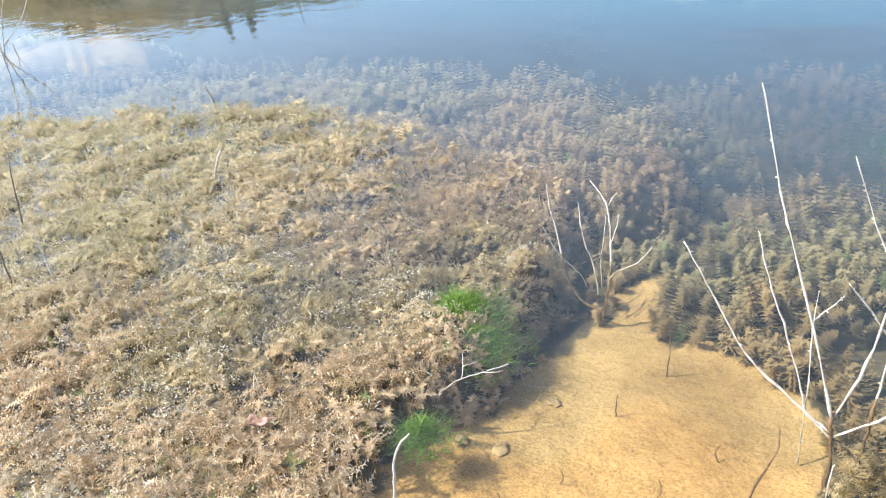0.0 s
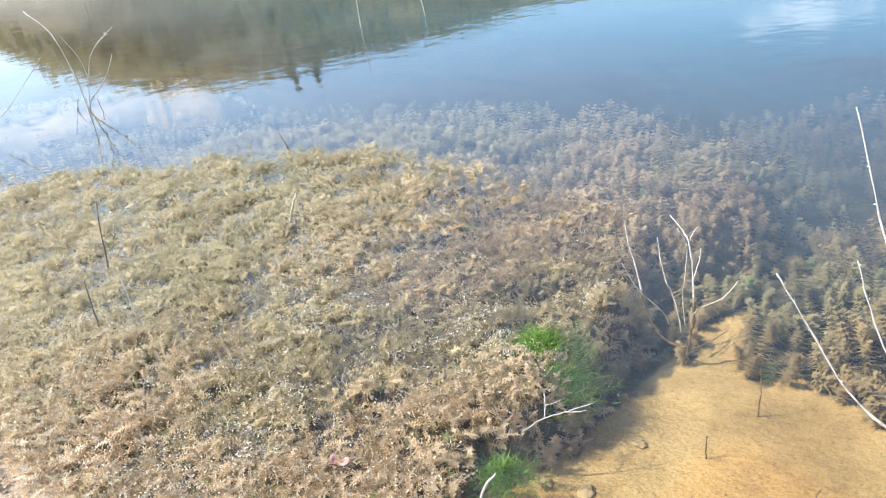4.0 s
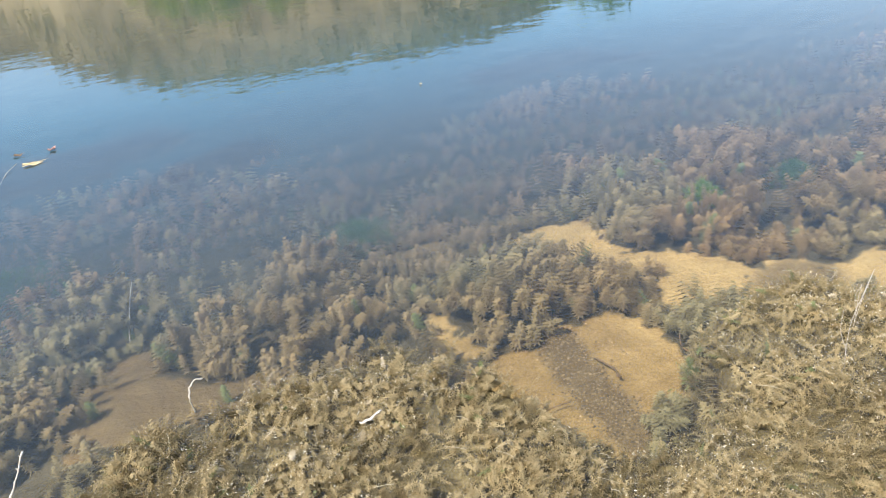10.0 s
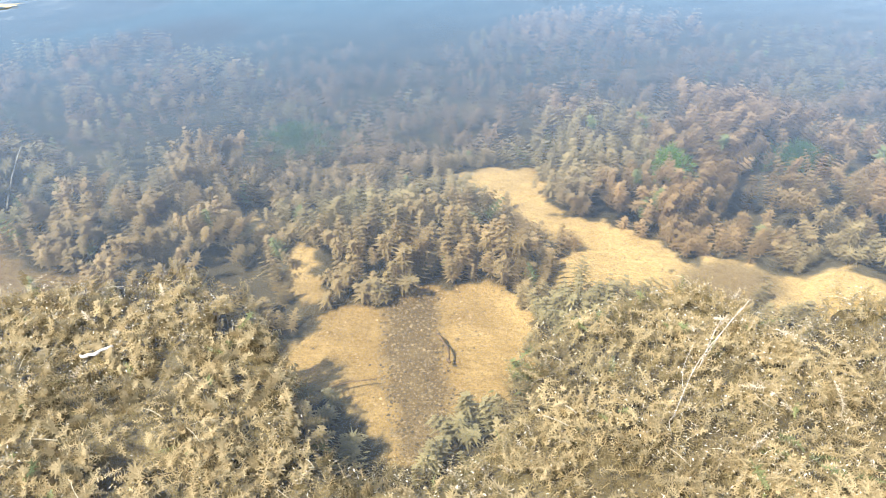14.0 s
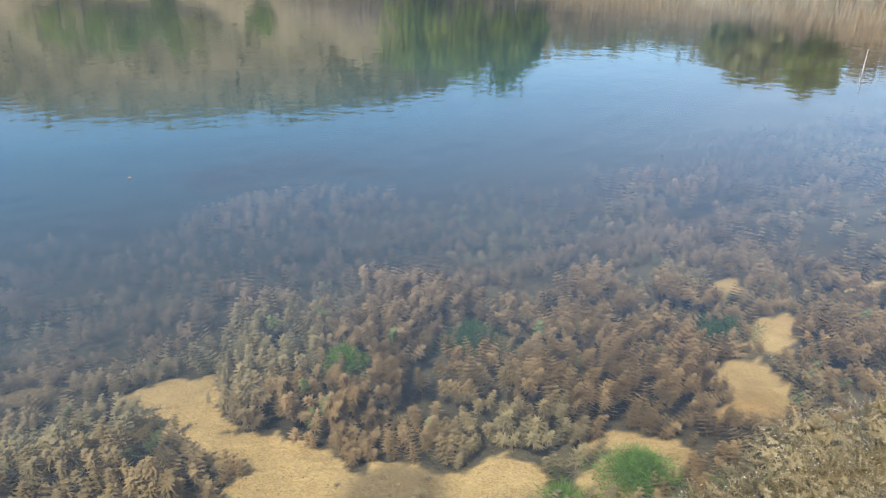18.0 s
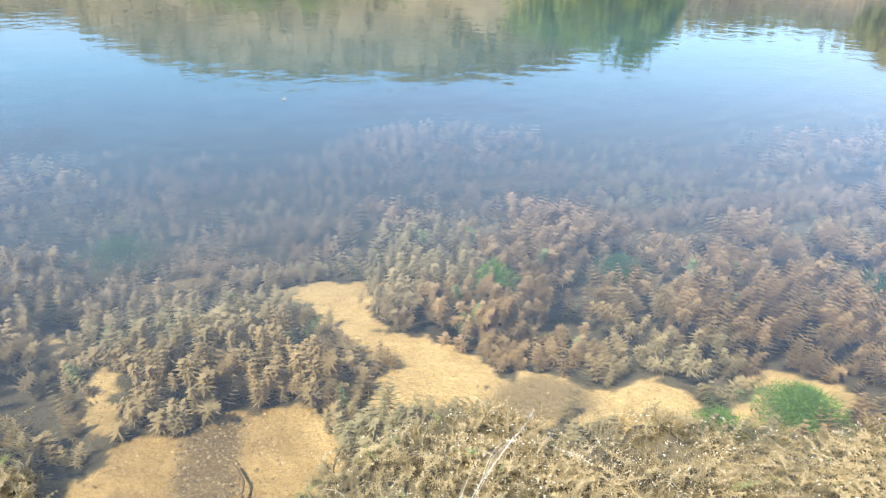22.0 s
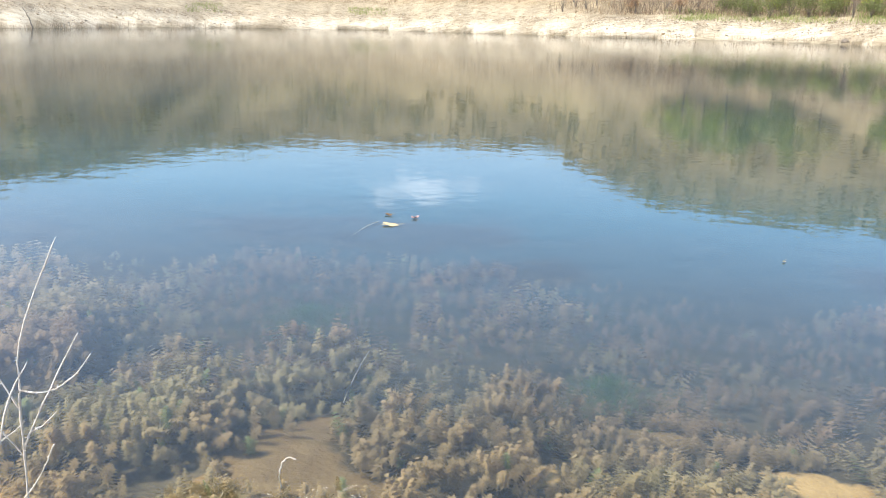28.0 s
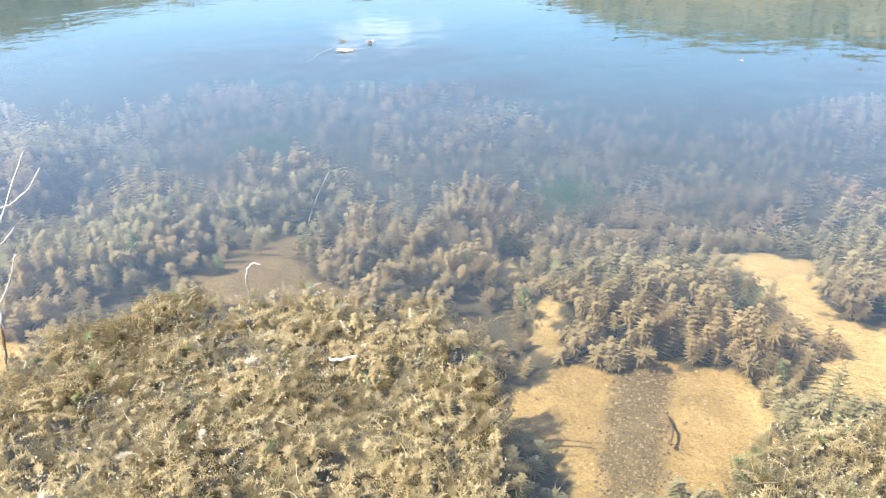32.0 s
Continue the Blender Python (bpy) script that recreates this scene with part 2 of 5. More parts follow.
def sandy(x, y):
    """Above 0 on open sand, in tenths of a metre from its frayed edge."""
    best = np.full(np.shape(x), -0.5)
    for shape in SAND:
        best = np.maximum(best, inside(x, y, shape))
    fray = (vnoise(x, y, 0.13, 3) - 0.5) * 0.5 + (vnoise(x, y, 0.05, 4) - 0.5) * 0.75 + (vnoise(x, y, 0.02, 9) - 0.5) * 0.5
    return best / 0.10 + fray


def shores(x, y):
    az, r = np.degrees(np.arctan2(x - CX, y - CY)), np.hypot(x - CX, y - CY)
    wob = (vnoise(x, y, 9, 7) - 0.5) * 3 + (vnoise(x, y, 2.2, 8) - 0.5) * 0.8
    far = np.interp(az, FAR_AZ, FAR_R) - r + wob * smoothstep(12, 30, r)
    near = y - np.interp(x, NEAR_X, NEAR_Y)
    return near, far, az, r


# raised clumps of plants under the water: centre, half length, half width, bearing
CLUMPS = [(-0.52, 2.66, 0.55, 0.40, 105), (-0.05, 3.30, 0.38, 0.26, 0), (0.36, 2.72, 0.26, 0.24, 0), (0.80, 2.72, 0.62, 0.28, 78), (-0.35, 4.85, 1.15, 0.45, 0), (0.7, 4.2, 0.5, 0.3, 30), (1.52, 2.30, 0.40, 0.33, -20),
          (2.64, 2.70, 0.68, 0.50, 35), (2.42, 3.42, 0.27, 0.15, 0), (3.55, 2.2, 0.85, 0.50, 28), (4.75, 1.75, 0.6, 0.34, 20), (5.4, 3.7, 0.65, 0.35, 0), (1.9, 1.7, 0.2, 0.16, 0),
          (-2.2, 2.95, 1.1, 0.6, 10), (-1.9, 3.5, 1.0, 0.4, 20), (-4.0, 3.3, 1.2, 0.7, 0), (3.1, 4.5, 0.7, 0.4, 0), (-3.0, 4.1, 1.1, 0.5, 10)]
# dark hollows between them: centre, half length, half width, bearing
HOLLOWS = [(-0.43, 4.14, 0.36, 0.16, 10), (-0.95, 3.85, 0.35, 0.14, 10), (1.15, 3.52, 0.30, 0.16, -20), (0.80, 3.62, 0.16, 0.08, 0), (0.25, 3.52, 0.16, 0.06, 10), (-0.34, 2.30, 0.16, 0.07, 20), (0.93, 2.28, 0.13, 0.06, 0), (1.0, 2.95, 0.12, 0.07, 0),
           (3.1, 2.5, 0.17, 0.13, 0), (2.9, 2.45, 0.14, 0.07, 30), (2.0, 3.4, 0.4, 0.15, 0), (4.0, 3.1, 0.5, 0.14, -10), (-1.28, 2.2, 0.36, 0.12, 100)]
PITS = [(-3.03, 2.87, 0.16, 0.08, 20), (-2.41, 2.81, 0.13, 0.06, 20), (-1.64, 2.47, 0.12, 0.05, 10), (-1.60, 2.10, 0.12, 0.07, 0), (-2.88, 1.69, 0.06, 0.04, 0), (-1.99, 3.11, 0.12, 0.06, 0), (-1.82, 2.04, 0.08, 0.03, 10),
        (-1.85, 1.68, 0.06, 0.03, 0), (-2.74, 1.94, 0.07, 0.03, 10), (-1.42, 1.42, 0.06, 0.03, 60), (-1.75, 1.27, 0.05, 0.03, 0), (-2.2, 2.3, 0.09, 0.04, 15)]
PITS_RIGHT = [(0.55, 1.72, 0.05, 0.03, 0), (0.3, 1.86, 0.05, 0.025, 30), (2.35, 1.22, 0.06, 0.03, 0), (1.72, 1.36, 0.07, 0.03, 20), (2.6, 1.1, 0.06, 0.03, 0), (0.72, 1.35, 0.06, 0.03, 40), (-0.1, 1.6, 0.05, 0.03, 0)]


def canopy(x, y):
    """Height of the plants' tops: mats at the surface near the shore, clumps below it further out."""
    edge = (vnoise(x, y, 0.18, 17) - 0.5) * 0.20
    mat_r = smoothstep(0.10, -0.16, y - np.interp(x, MAT_X, MAT_Y) + edge) * smoothstep(-0.44, -0.32, x)
    rim = np.interp(y, [0.9, 1.4, 1.8, 2.0, 2.5, 3.0], [-1.21, -1.21, -1.26, -1.26, -1.38, -1.62])
    mat_l = smoothstep(0.06, -0.12, x - rim + edge * 0.6) * smoothstep(0.5, -0.35, y - np.interp(x, LEFT_X, LEFT_Y) + edge)
    mat = np.maximum(mat_r, mat_l)
    lump = vnoise(x, y, 0.24, 12) * 0.55 + vnoise(x, y, 0.10, 13) * 0.45
    rise = smoothstep(-0.10, 0.26, blobs(x, y, CLUMPS) + (lump - 0.5) * 0.75)
    base = np.interp(y, [1.5, 2.5, 3.5, 4.5, 6], [0.035, 0.045, 0.07, 0.13, 0.26])
    sink = smoothstep(-0.5, 0.25, blobs(x, y, HOLLOWS) + (lump - 0.5) * 0.6)
    low = -base - 0.24 * (1 - rise) - 0.12 * smoothstep(0.52, 0.30, lump) - 0.17 * sink
    pits = np.maximum(blobs(x, y, PITS), blobs(x, y, PITS_RIGHT)) + (vnoise(x, y, 0.06, 18) - 0.5) * 0.6
    holes = 0.10 * smoothstep(0.30, 0.16, vnoise(x, y, 0.17, 14) * 0.6 + vnoise(x, y, 0.07, 19) * 0.4) * smoothstep(1.0, 1.5, y) * np.where(x < -1.6, 0.6, 1.0)
    high = 0.028 - 0.006 * smoothstep(-1.3, -1.9, x) * smoothstep(1.0, 1.4, y) + (0.04 * (vnoise(x, y, 0.14, 15) - 0.5) + 0.06 * (vnoise(x, y, 0.055, 16) - 0.5) - holes) * (1 - 0.4 * smoothstep(-0.9, -0.5, x))
    high = high - 0.034 * smoothstep(1.3, 1.85, y) * smoothstep(-2.7, -1.9, x) * smoothstep(-0.7, -0.9, x)
    return mat * high + (1 - mat) * low - 0.15 * smoothstep(-0.3, 0.3, pits), mat


def ground_z(x, y):
    near, far, az, r = shores(x, y)
    d = np.minimum(near, far)
    deep = -np.interp(d, [0, 0.3, 0.9, 2.3, 3.2, 4.5, 6.0, 9, 16, 40], [0, 0.09, 0.19, 0.26, 0.42, 0.72, 1.25, 2.2, 3.5, 5])
    deep = deep + (np.maximum(deep, -0.09) - deep) * smoothstep(-0.7, 0.4, blobs(x, y, SHOALS) + (vnoise(x, y, 0.4, 46) - 0.5))
    deep += (vnoise(x, y, 0.5, 1) - 0.5) * 0.05 + (vnoise(x, y, 0.12, 2) - 0.5) * 0.014
    deep -= 0.04 * smoothstep(-0.1, -1.6, sandy(x, y)) * smoothstep(0.8, 1.6, d)
    near_land = np.interp(-near, [0, 0.4, 1.5, 6, 60], [0.0, 0.05, 0.3, 1.0, 3.0])
    crest = np.tan(np.radians(np.interp(az, HILL_AZ, HILL_EL)))
    back = np.maximum(-far, 0)
    bank = np.interp(back, [0, 2, 12, 22, 40, 60], [0, 0.4, 2.2, 3.6, 5.0, 6.0])
    bank = bank * (0.2 + 0.8 * smoothstep(-72, -60, az))
    hill = bank + smoothstep(18, 110, back) * np.maximum(crest * (r - back + 110) - 6, 0) + (vnoise(x, y, 25, 5) - 0.5) * 2.5 * smoothstep(20, 60, back)
    land = np.where(near < far, near_land, hill) + (vnoise(x, y, 0.6, 6) - 0.5) * 0.05
    top, mat = canopy(x, y)
    peat = top - 0.05 - 0.12 * (1 - mat)
    wet = np.where((mat > 0.9) & (sandy(x, y) < -0.6) & (near < 3), np.maximum(deep, peat), np.minimum(deep, -0.004))
    return np.where(d > 0, wet, np.maximum(land, 0.004))


# ---- materials ----
def material(name):
    m = bpy.data.materials.new(name)
    m.use_nodes = True
    nt = m.node_tree
    return m, nt.nodes, nt.links, nt.nodes["Principled BSDF"]


def noise_node(nodes, links, scale, detail=6.0, rough=0.6, co="Object"):
    tc = nodes.new("ShaderNodeTexCoord")
    n = nodes.new("ShaderNodeTexNoise")
    n.inputs["Scale"].default_value = scale
    n.inputs["Detail"].default_value = detail
    n.inputs["Roughness"].default_value = rough
    links.new(tc.outputs[co], n.inputs["Vector"])
    return n


def ramp(nodes, links, fac, stops):
    r = nodes.new("ShaderNodeValToRGB")
    while len(r.color_ramp.elements) < len(stops):
        r.color_ramp.elements.new(0.5)
    for e, (p, c) in zip(r.color_ramp.elements, stops):
        e.position, e.color = p, (*c, 1)
    links.new(fac, r.inputs["Fac"])
    return r.outputs["Color"]


def mixed(nodes, links, kind, fac, a, b):
    n = nodes.new("ShaderNodeMix")
    n.data_type, n.blend_type = "RGBA", kind
    for i, v in ((0, fac), (6, a), (7, b)):
        if isinstance(v, (int, float)):
            n.inputs[i].default_value = v
        elif isinstance(v, tuple):
            n.inputs[i].default_value = (*v, 1)
        else:
            links.new(v, n.inputs[i])
    return n.outputs[2]


def bumped(nodes, links, bsdf, fac, strength, distance):
    b = nodes.new("ShaderNodeBump")
    b.inputs["Strength"].default_value = strength
    b.inputs["Distance"].default_value = distance
    links.new(fac, b.inputs["Height"])
    links.new(b.outputs[0], bsdf.inputs["Normal"])


def plain(name, stops, scale, rough=0.8, bump=0.3, dist=0.004, spec=0.3):
    m, n, l, b = material(name)
    t = noise_node(n, l, scale)
    l.new(ramp(n, l, t.outputs["Fac"], stops), b.inputs["Base Color"])
    b.inputs["Roughness"].default_value = rough
    b.inputs["Specular IOR Level"].default_value = spec
    bumped(n, l, b, t.outputs["Fac"], bump, dist)
    return m


def soil_material():
    m, n, l, b = material("soil")
    at = n.new("ShaderNodeAttribute")
    at.attribute_name = "tone"
    fine, mid = noise_node(n, l, 140, 4), noise_node(n, l, 9, 8)
    grit = n.new("ShaderNodeTexVoronoi")
    grit.inputs["Scale"].default_value = 90
    l.new(n.new("ShaderNodeTexCoord").outputs["Object"], grit.inputs["Vector"])
    c = mixed(n, l, "MULTIPLY", 1.0, at.outputs["Color"], ramp(n, l, mid.outputs["Fac"], [(0.3, (0.78, 0.76, 0.72)), (0.7, (1.1, 1.1, 1.1))]))
    c = mixed(n, l, "MULTIPLY", 0.95, c, ramp(n, l, fine.outputs["Fac"], [(0.32, (0.6, 0.56, 0.5)), (0.55, (1.05, 1.05, 1.05))]))
    c = mixed(n, l, "MULTIPLY", 0.5, c, ramp(n, l, grit.outputs["Distance"], [(0.0, (0.55, 0.5, 0.42)), (0.22, (1, 1, 1))]))
    blotch = noise_node(n, l, 0.8, 9, 0.68)
    c = mixed(n, l, "MULTIPLY", 0.85, c, ramp(n, l, blotch.outputs["Fac"], [(0.36, (0.55, 0.50, 0.43)), (0.5, (0.92, 0.90, 0.86)), (0.62, (1.12, 1.12, 1.1))]))
    l.new(c, b.inputs["Base Color"])
    b.inputs["Roughness"].default_value = 0.9
    b.inputs["Specular IOR Level"].default_value = 0.15
    pit = noise_node(n, l, 42, 5, 0.55)
    both = n.new("ShaderNodeMath")
    both.operation = "MULTIPLY_ADD"
    l.new(pit.outputs["Fac"], both.inputs[0])
    both.inputs[1].default_value = 0.55
    l.new(mid.outputs["Fac"], both.inputs[2])
    bumped(n, l, b, both.outputs[0], 0.7, 0.022)
    return m


def foliage_material(name, rough=0.65, through=0.25):
    m, n, l, b = material(name)
    at = n.new("ShaderNodeAttribute")
    at.attribute_name = "tone"
    geo = n.new("ShaderNodeNewGeometry")
    c = mixed(n, l, "MULTIPLY", 1.0, at.outputs["Color"], ramp(n, l, geo.outputs["Random Per Island"], [(0.0, (0.82, 0.83, 0.8)), (1.0, (1.15, 1.13, 1.1))]))
    l.new(c, b.inputs["Base Color"])
    b.inputs["Roughness"].default_value = rough
    b.inputs["Specular IOR Level"].default_value = 0.25
    tr = n.new("ShaderNodeBsdfTranslucent")
    l.new(c, tr.inputs["Color"])
    mx = n.new("ShaderNodeMixShader")
    mx.inputs[0].default_value = through
    l.new(b.outputs[0], mx.inputs[1])
    l.new(tr.outputs[0], mx.inputs[2])
    l.new(mx.outputs[0], n["Material Output"].inputs["Surface"])
    return m


def water_material():
    """Clear surface: mirror by Fresnel over see-through water, with haze painted on it that hides the bottom where it
    is deep.
    """
    m, n, l, b = material("lake_water")
    n.remove(b)
    near, far = noise_node(n, l, 5.5, 3, 0.5), noise_node(n, l, 1.1, 3, 0.5)
    swell = n.new("ShaderNodeMath")
    swell.operation = "MULTIPLY_ADD"
    l.new(far.outputs["Fac"], swell.inputs[0])
    swell.inputs[1].default_value = 2.0
    l.new(near.outputs["Fac"], swell.inputs[2])
    bp = n.new("ShaderNodeBump")
    bp.inputs["Strength"].default_value = 0.075
    bp.inputs["Distance"].default_value = 0.02
    l.new(swell.outputs[0], bp.inputs["Height"])
    fr = n.new("ShaderNodeFresnel")
    fr.inputs["IOR"].default_value = 1.33
    l.new(bp.outputs[0], fr.inputs["Normal"])
    clear = n.new("ShaderNodeBsdfTransparent")
    clear.inputs["Color"].default_value = (0.94, 0.97, 0.945, 1)
    surface_haze = n.new("ShaderNodeBsdfDiffuse")
    at = n.new("ShaderNodeAttribute")
    at.attribute_name = "depth"
    l.new(ramp(n, l, at.outputs["Fac"], [(0.1, SHALLOW), (0.42, DEEP), (0.52, DEEP), (0.76, (0.046, 0.070, 0.072))]), surface_haze.inputs["Color"])
    body = n.new("ShaderNodeMixShader")
    l.new(at.outputs["Fac"], body.inputs[0])
    l.new(clear.outputs[0], body.inputs[1])
    l.new(surface_haze.outputs[0], body.inputs[2])
    gloss = n.new("ShaderNodeBsdfGlossy")
    gloss.inputs["Roughness"].default_value = 0.02
    l.new(bp.outputs[0], gloss.inputs["Normal"])
    mx = n.new("ShaderNodeMixShader")
    l.new(fr.outputs[0], mx.inputs[0])
    l.new(body.outputs[0], mx.inputs[1])
    l.new(gloss.outputs[0], mx.inputs[2])
    l.new(mx.outputs[0], n["Material Output"].inputs["Surface"])
    return m


SHALLOW, DEEP = (0.14, 0.167, 0.174), (0.045, 0.118, 0.138)
SOIL, WATER = soil_material(), water_material()
MILFOIL = foliage_material("milfoil", 0.8, 0.42)
LEAFAGE = foliage_material("shore_leaves", 0.6, 0.42)
DRYGRASS = foliage_material("dry_grass", 0.8, 0.3)
DEADWOOD = plain("bleached_stem", [(0.25, (0.30, 0.24, 0.17)), (0.45, (0.47, 0.41, 0.33)), (0.7, (0.62, 0.57, 0.49))], 60, 0.85, 0.6, 0.003)
WETWOOD = plain("wet_stem", [(0.3, (0.10, 0.06, 0.03)), (0.7, (0.26, 0.16, 0.08))], 60, 0.6, 0.5, 0.003)
BARK = plain("grey_bark", [(0.3, (0.10, 0.08, 0.06)), (0.7, (0.24, 0.20, 0.16))], 25, 0.9, 0.6, 0.01)
STONE = plain("brown_stone", [(0.3, (0.20, 0.14, 0.08)), (0.7, (0.42, 0.30, 0.17))], 40, 0.8, 0.6, 0.006)
DRYLEAF = plain("dry_leaf", [(0.3, (0.34, 0.22, 0.10)), (0.55, (0.58, 0.45, 0.24)), (0.8, (0.68, 0.58, 0.38))], 45, 0.6, 0.4, 0.002)
REDLEAF = plain("red_leaf", [(0.3, (0.35, 0.17, 0.13)), (0.7, (0.55, 0.33, 0.27))], 45, 0.6, 0.4, 0.002)

# ---- ground: one sheet from the near bank under the lake to the hills ----
ANG = np.radians(np.r_[np.linspace(-95, -64, 24), np.linspace(-63.6, 66, 400), np.linspace(67, 265, 60)[:-1]])
WIDE = np.radians(np.r_[np.linspace(-95, 95, 170), np.linspace(95, 265, 36)[1:-1]])
RAD = np.r_[0.01, np.linspace(0.3, 1.2, 16), np.linspace(1.22, 3.6, 120), np.linspace(3.64, 7.5, 75), np.geomspace(7.6, 40, 42), np.geomspace(41, 420, 52), np.geomspace(450, 3500, 10)]


def polar_sheet(rad, ang=WIDE):
    aa, rr = np.meshgrid(ang, rad)
    x, y = CX + rr * np.sin(aa), CY + rr * np.cos(aa)
    n, m = aa.shape
    i, j = np.meshgrid(np.arange(n - 1), np.arange(m), indexing="ij")
    k = (j + 1) % m
    quads = np.stack([i * m + j, i * m + k, (i + 1) * m + k, (i + 1) * m + j], -1).reshape(-1, 4)
    return x.ravel(), y.ravel(), quads


gx, gy, gq = polar_sheet(RAD, ANG)
gz = ground_z(gx, gy)
near_d, far_d, g_az = shores(gx, gy)[:3]
g_d = np.minimum(near_d, far_d)
C = lambda *v: np.array(v)[None, :]
sand_k = np.maximum(smoothstep(-0.16, 0.01, sandy(gx, gy)), smoothstep(-0.5, 0.5, blobs(gx, gy, SHOALS) + (vnoise(gx, gy, 0.4, 46) - 0.5)))[:, None]
gold = C(0.53, 0.36, 0.155) * (1 + 0.15 * (vnoise(gx, gy, 0.3, 21)[:, None] - 0.5)) + C(0.06, 0.0, -0.02) * smoothstep(0.55, 0.8, vnoise(gx, gy, 0.35, 22))[:, None]
# a strip of darker gravel lies across the sand by the mat, and three spots are darker brown
strip = smoothstep(-0.015, 0.015, inside(gx, gy, GRAVEL_STRIP) + (vnoise(gx, gy, 0.05, 23) - 0.5) * 0.03)[:, None]
gold = gold * (1 - strip) + C(0.27, 0.19, 0.095) * strip
brown_k = smoothstep(0.0, 0.5, blobs(gx, gy, [(0.13, 2.72, 0.75, 0.75, 0), (2.41, 1.86, 0.22, 0.16, -20), (1.42, 3.2, 0.3, 0.2, 0)]))[:, None]
gold = gold * (1 - 0.85 * brown_k) + C(0.18, 0.125, 0.065) * 0.85 * brown_k
shoal = smoothstep(-0.5, 0.4, blobs(gx, gy, SHOALS) + (vnoise(gx, gy, 0.4, 46) - 0.5))[:, None]
gold = gold * (1 - shoal) + C(0.34, 0.26, 0.18) * shoal
mud = C(0.085, 0.07, 0.045) + C(0.08, 0.06, 0.03) * vnoise(gx, gy, 0.4, 24)[:, None]
g_mat = canopy(gx, gy)[1]
peat_k = (smoothstep(0.3, 0.7, g_mat) * (near_d < 3))[:, None]
mud = mud * (1 - peat_k) + (C(0.12, 0.095, 0.05) + C(0.12, 0.09, 0.05) * vnoise(gx, gy, 0.06, 29)[:, None]) * peat_k
tone = mud * (1 - sand_k) + gold * sand_k
land_k = smoothstep(0.12, -0.05, g_d)[:, None]
back = np.maximum(-far_d, 0)[:, None]
shore_c = C(0.36, 0.305, 0.215) * (0.65 + 0.5 * vnoise(gx, gy, 1.5, 25)[:, None] + 0.3 * vnoise(gx, gy, 0.5, 35)[:, None])
shore_c = shore_c + C(0.21, 0.20, 0.17) * (smoothstep(0.35, 0.6, vnoise(gx, gy, 5.0, 30) + 0.3 * vnoise(gx, gy, 1.0, 31) - 0.05) * smoothstep(15, 5, np.maximum(-far_d, 0)) * smoothstep(30, 20, g_az))[:, None]
straw = C(0.31, 0.25, 0.16) * (0.75 + 0.5 * vnoise(gx, gy, 3.0, 26)[:, None])
slope = C(0.29, 0.235, 0.13) * (0.6 + 0.8 * vnoise(gx, gy, 9.0, 27)[:, None])
land = shore_c + (straw - shore_c) * smoothstep(15, 24, back - 9 * smoothstep(2, -8, g_az)[:, None]) + (slope - straw) * smoothstep(34, 52, back)
dry = C(0.44, 0.345, 0.245) * (0.8 + 0.4 * vnoise(gx, gy, 0.5, 28)[:, None])
land = np.where((near_d < far_d)[:, None], dry, land)
tone = tone * (1 - land_k) + land * land_k
ground = tagged(new("ground", quads_mesh("ground", np.c_[gx, gy, gz], gq, SOIL, tone)), "golden sand and mud bed rising to pale dry banks", "ground", kind="structure")
ground.data.polygons.foreach_set("use_smooth", [True] * len(ground.data.polygons))

# ---- water ----
wx, wy, wq = polar_sheet(np.r_[np.linspace(0.25, 8, 70), np.geomspace(8.3, 200, 40)])
depth = np.maximum(0.0, -ground_z(wx, wy))
# over the plants haze is painted only for water down to their tops
w_edge = wy - np.interp(wx, EDGE_X, EDGE_Y)
over = smoothstep(0.5, -0.6, w_edge)
depth = np.minimum(depth, depth * (1 - over) + (0.32 - canopy(wx, wy)[0] * 1.0) * over)
# haze amount painted on the surface, also growing with distance from the bank
surface_haze = np.clip(0.03 + (0.045 + 0.05 * smoothstep(1.8, 3.2, wy)) * smoothstep(0.05, 0.36, depth) + 0.88 * (1 - np.exp(-np.maximum(depth - 0.38, 0) * 0.8)), 0, 0.97)
w_me = quads_mesh("water", np.c_[wx, wy, np.zeros(len(wx))], wq, WATER)
w_at = w_me.attributes.new("depth", "FLOAT", "POINT")
w_at.data.foreach_set("value", surface_haze.astype(np.float32))
water = tagged(new("water", w_me), "clear calm lake water mirroring blue sky and hills", "water", kind="structure")


def haze_sheet_material():
    """Painted haze for the added sheets: mostly see-through, pale blue grey."""
    m, n, l, b = material("haze_sheet")
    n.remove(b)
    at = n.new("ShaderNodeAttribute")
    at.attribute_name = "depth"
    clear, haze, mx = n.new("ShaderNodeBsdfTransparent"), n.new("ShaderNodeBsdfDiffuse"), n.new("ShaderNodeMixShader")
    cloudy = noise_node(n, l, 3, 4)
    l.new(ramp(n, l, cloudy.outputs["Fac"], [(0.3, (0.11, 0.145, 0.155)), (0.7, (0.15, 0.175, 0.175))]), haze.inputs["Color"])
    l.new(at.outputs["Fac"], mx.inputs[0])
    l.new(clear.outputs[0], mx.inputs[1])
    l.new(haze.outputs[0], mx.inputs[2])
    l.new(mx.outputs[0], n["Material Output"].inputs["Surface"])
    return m


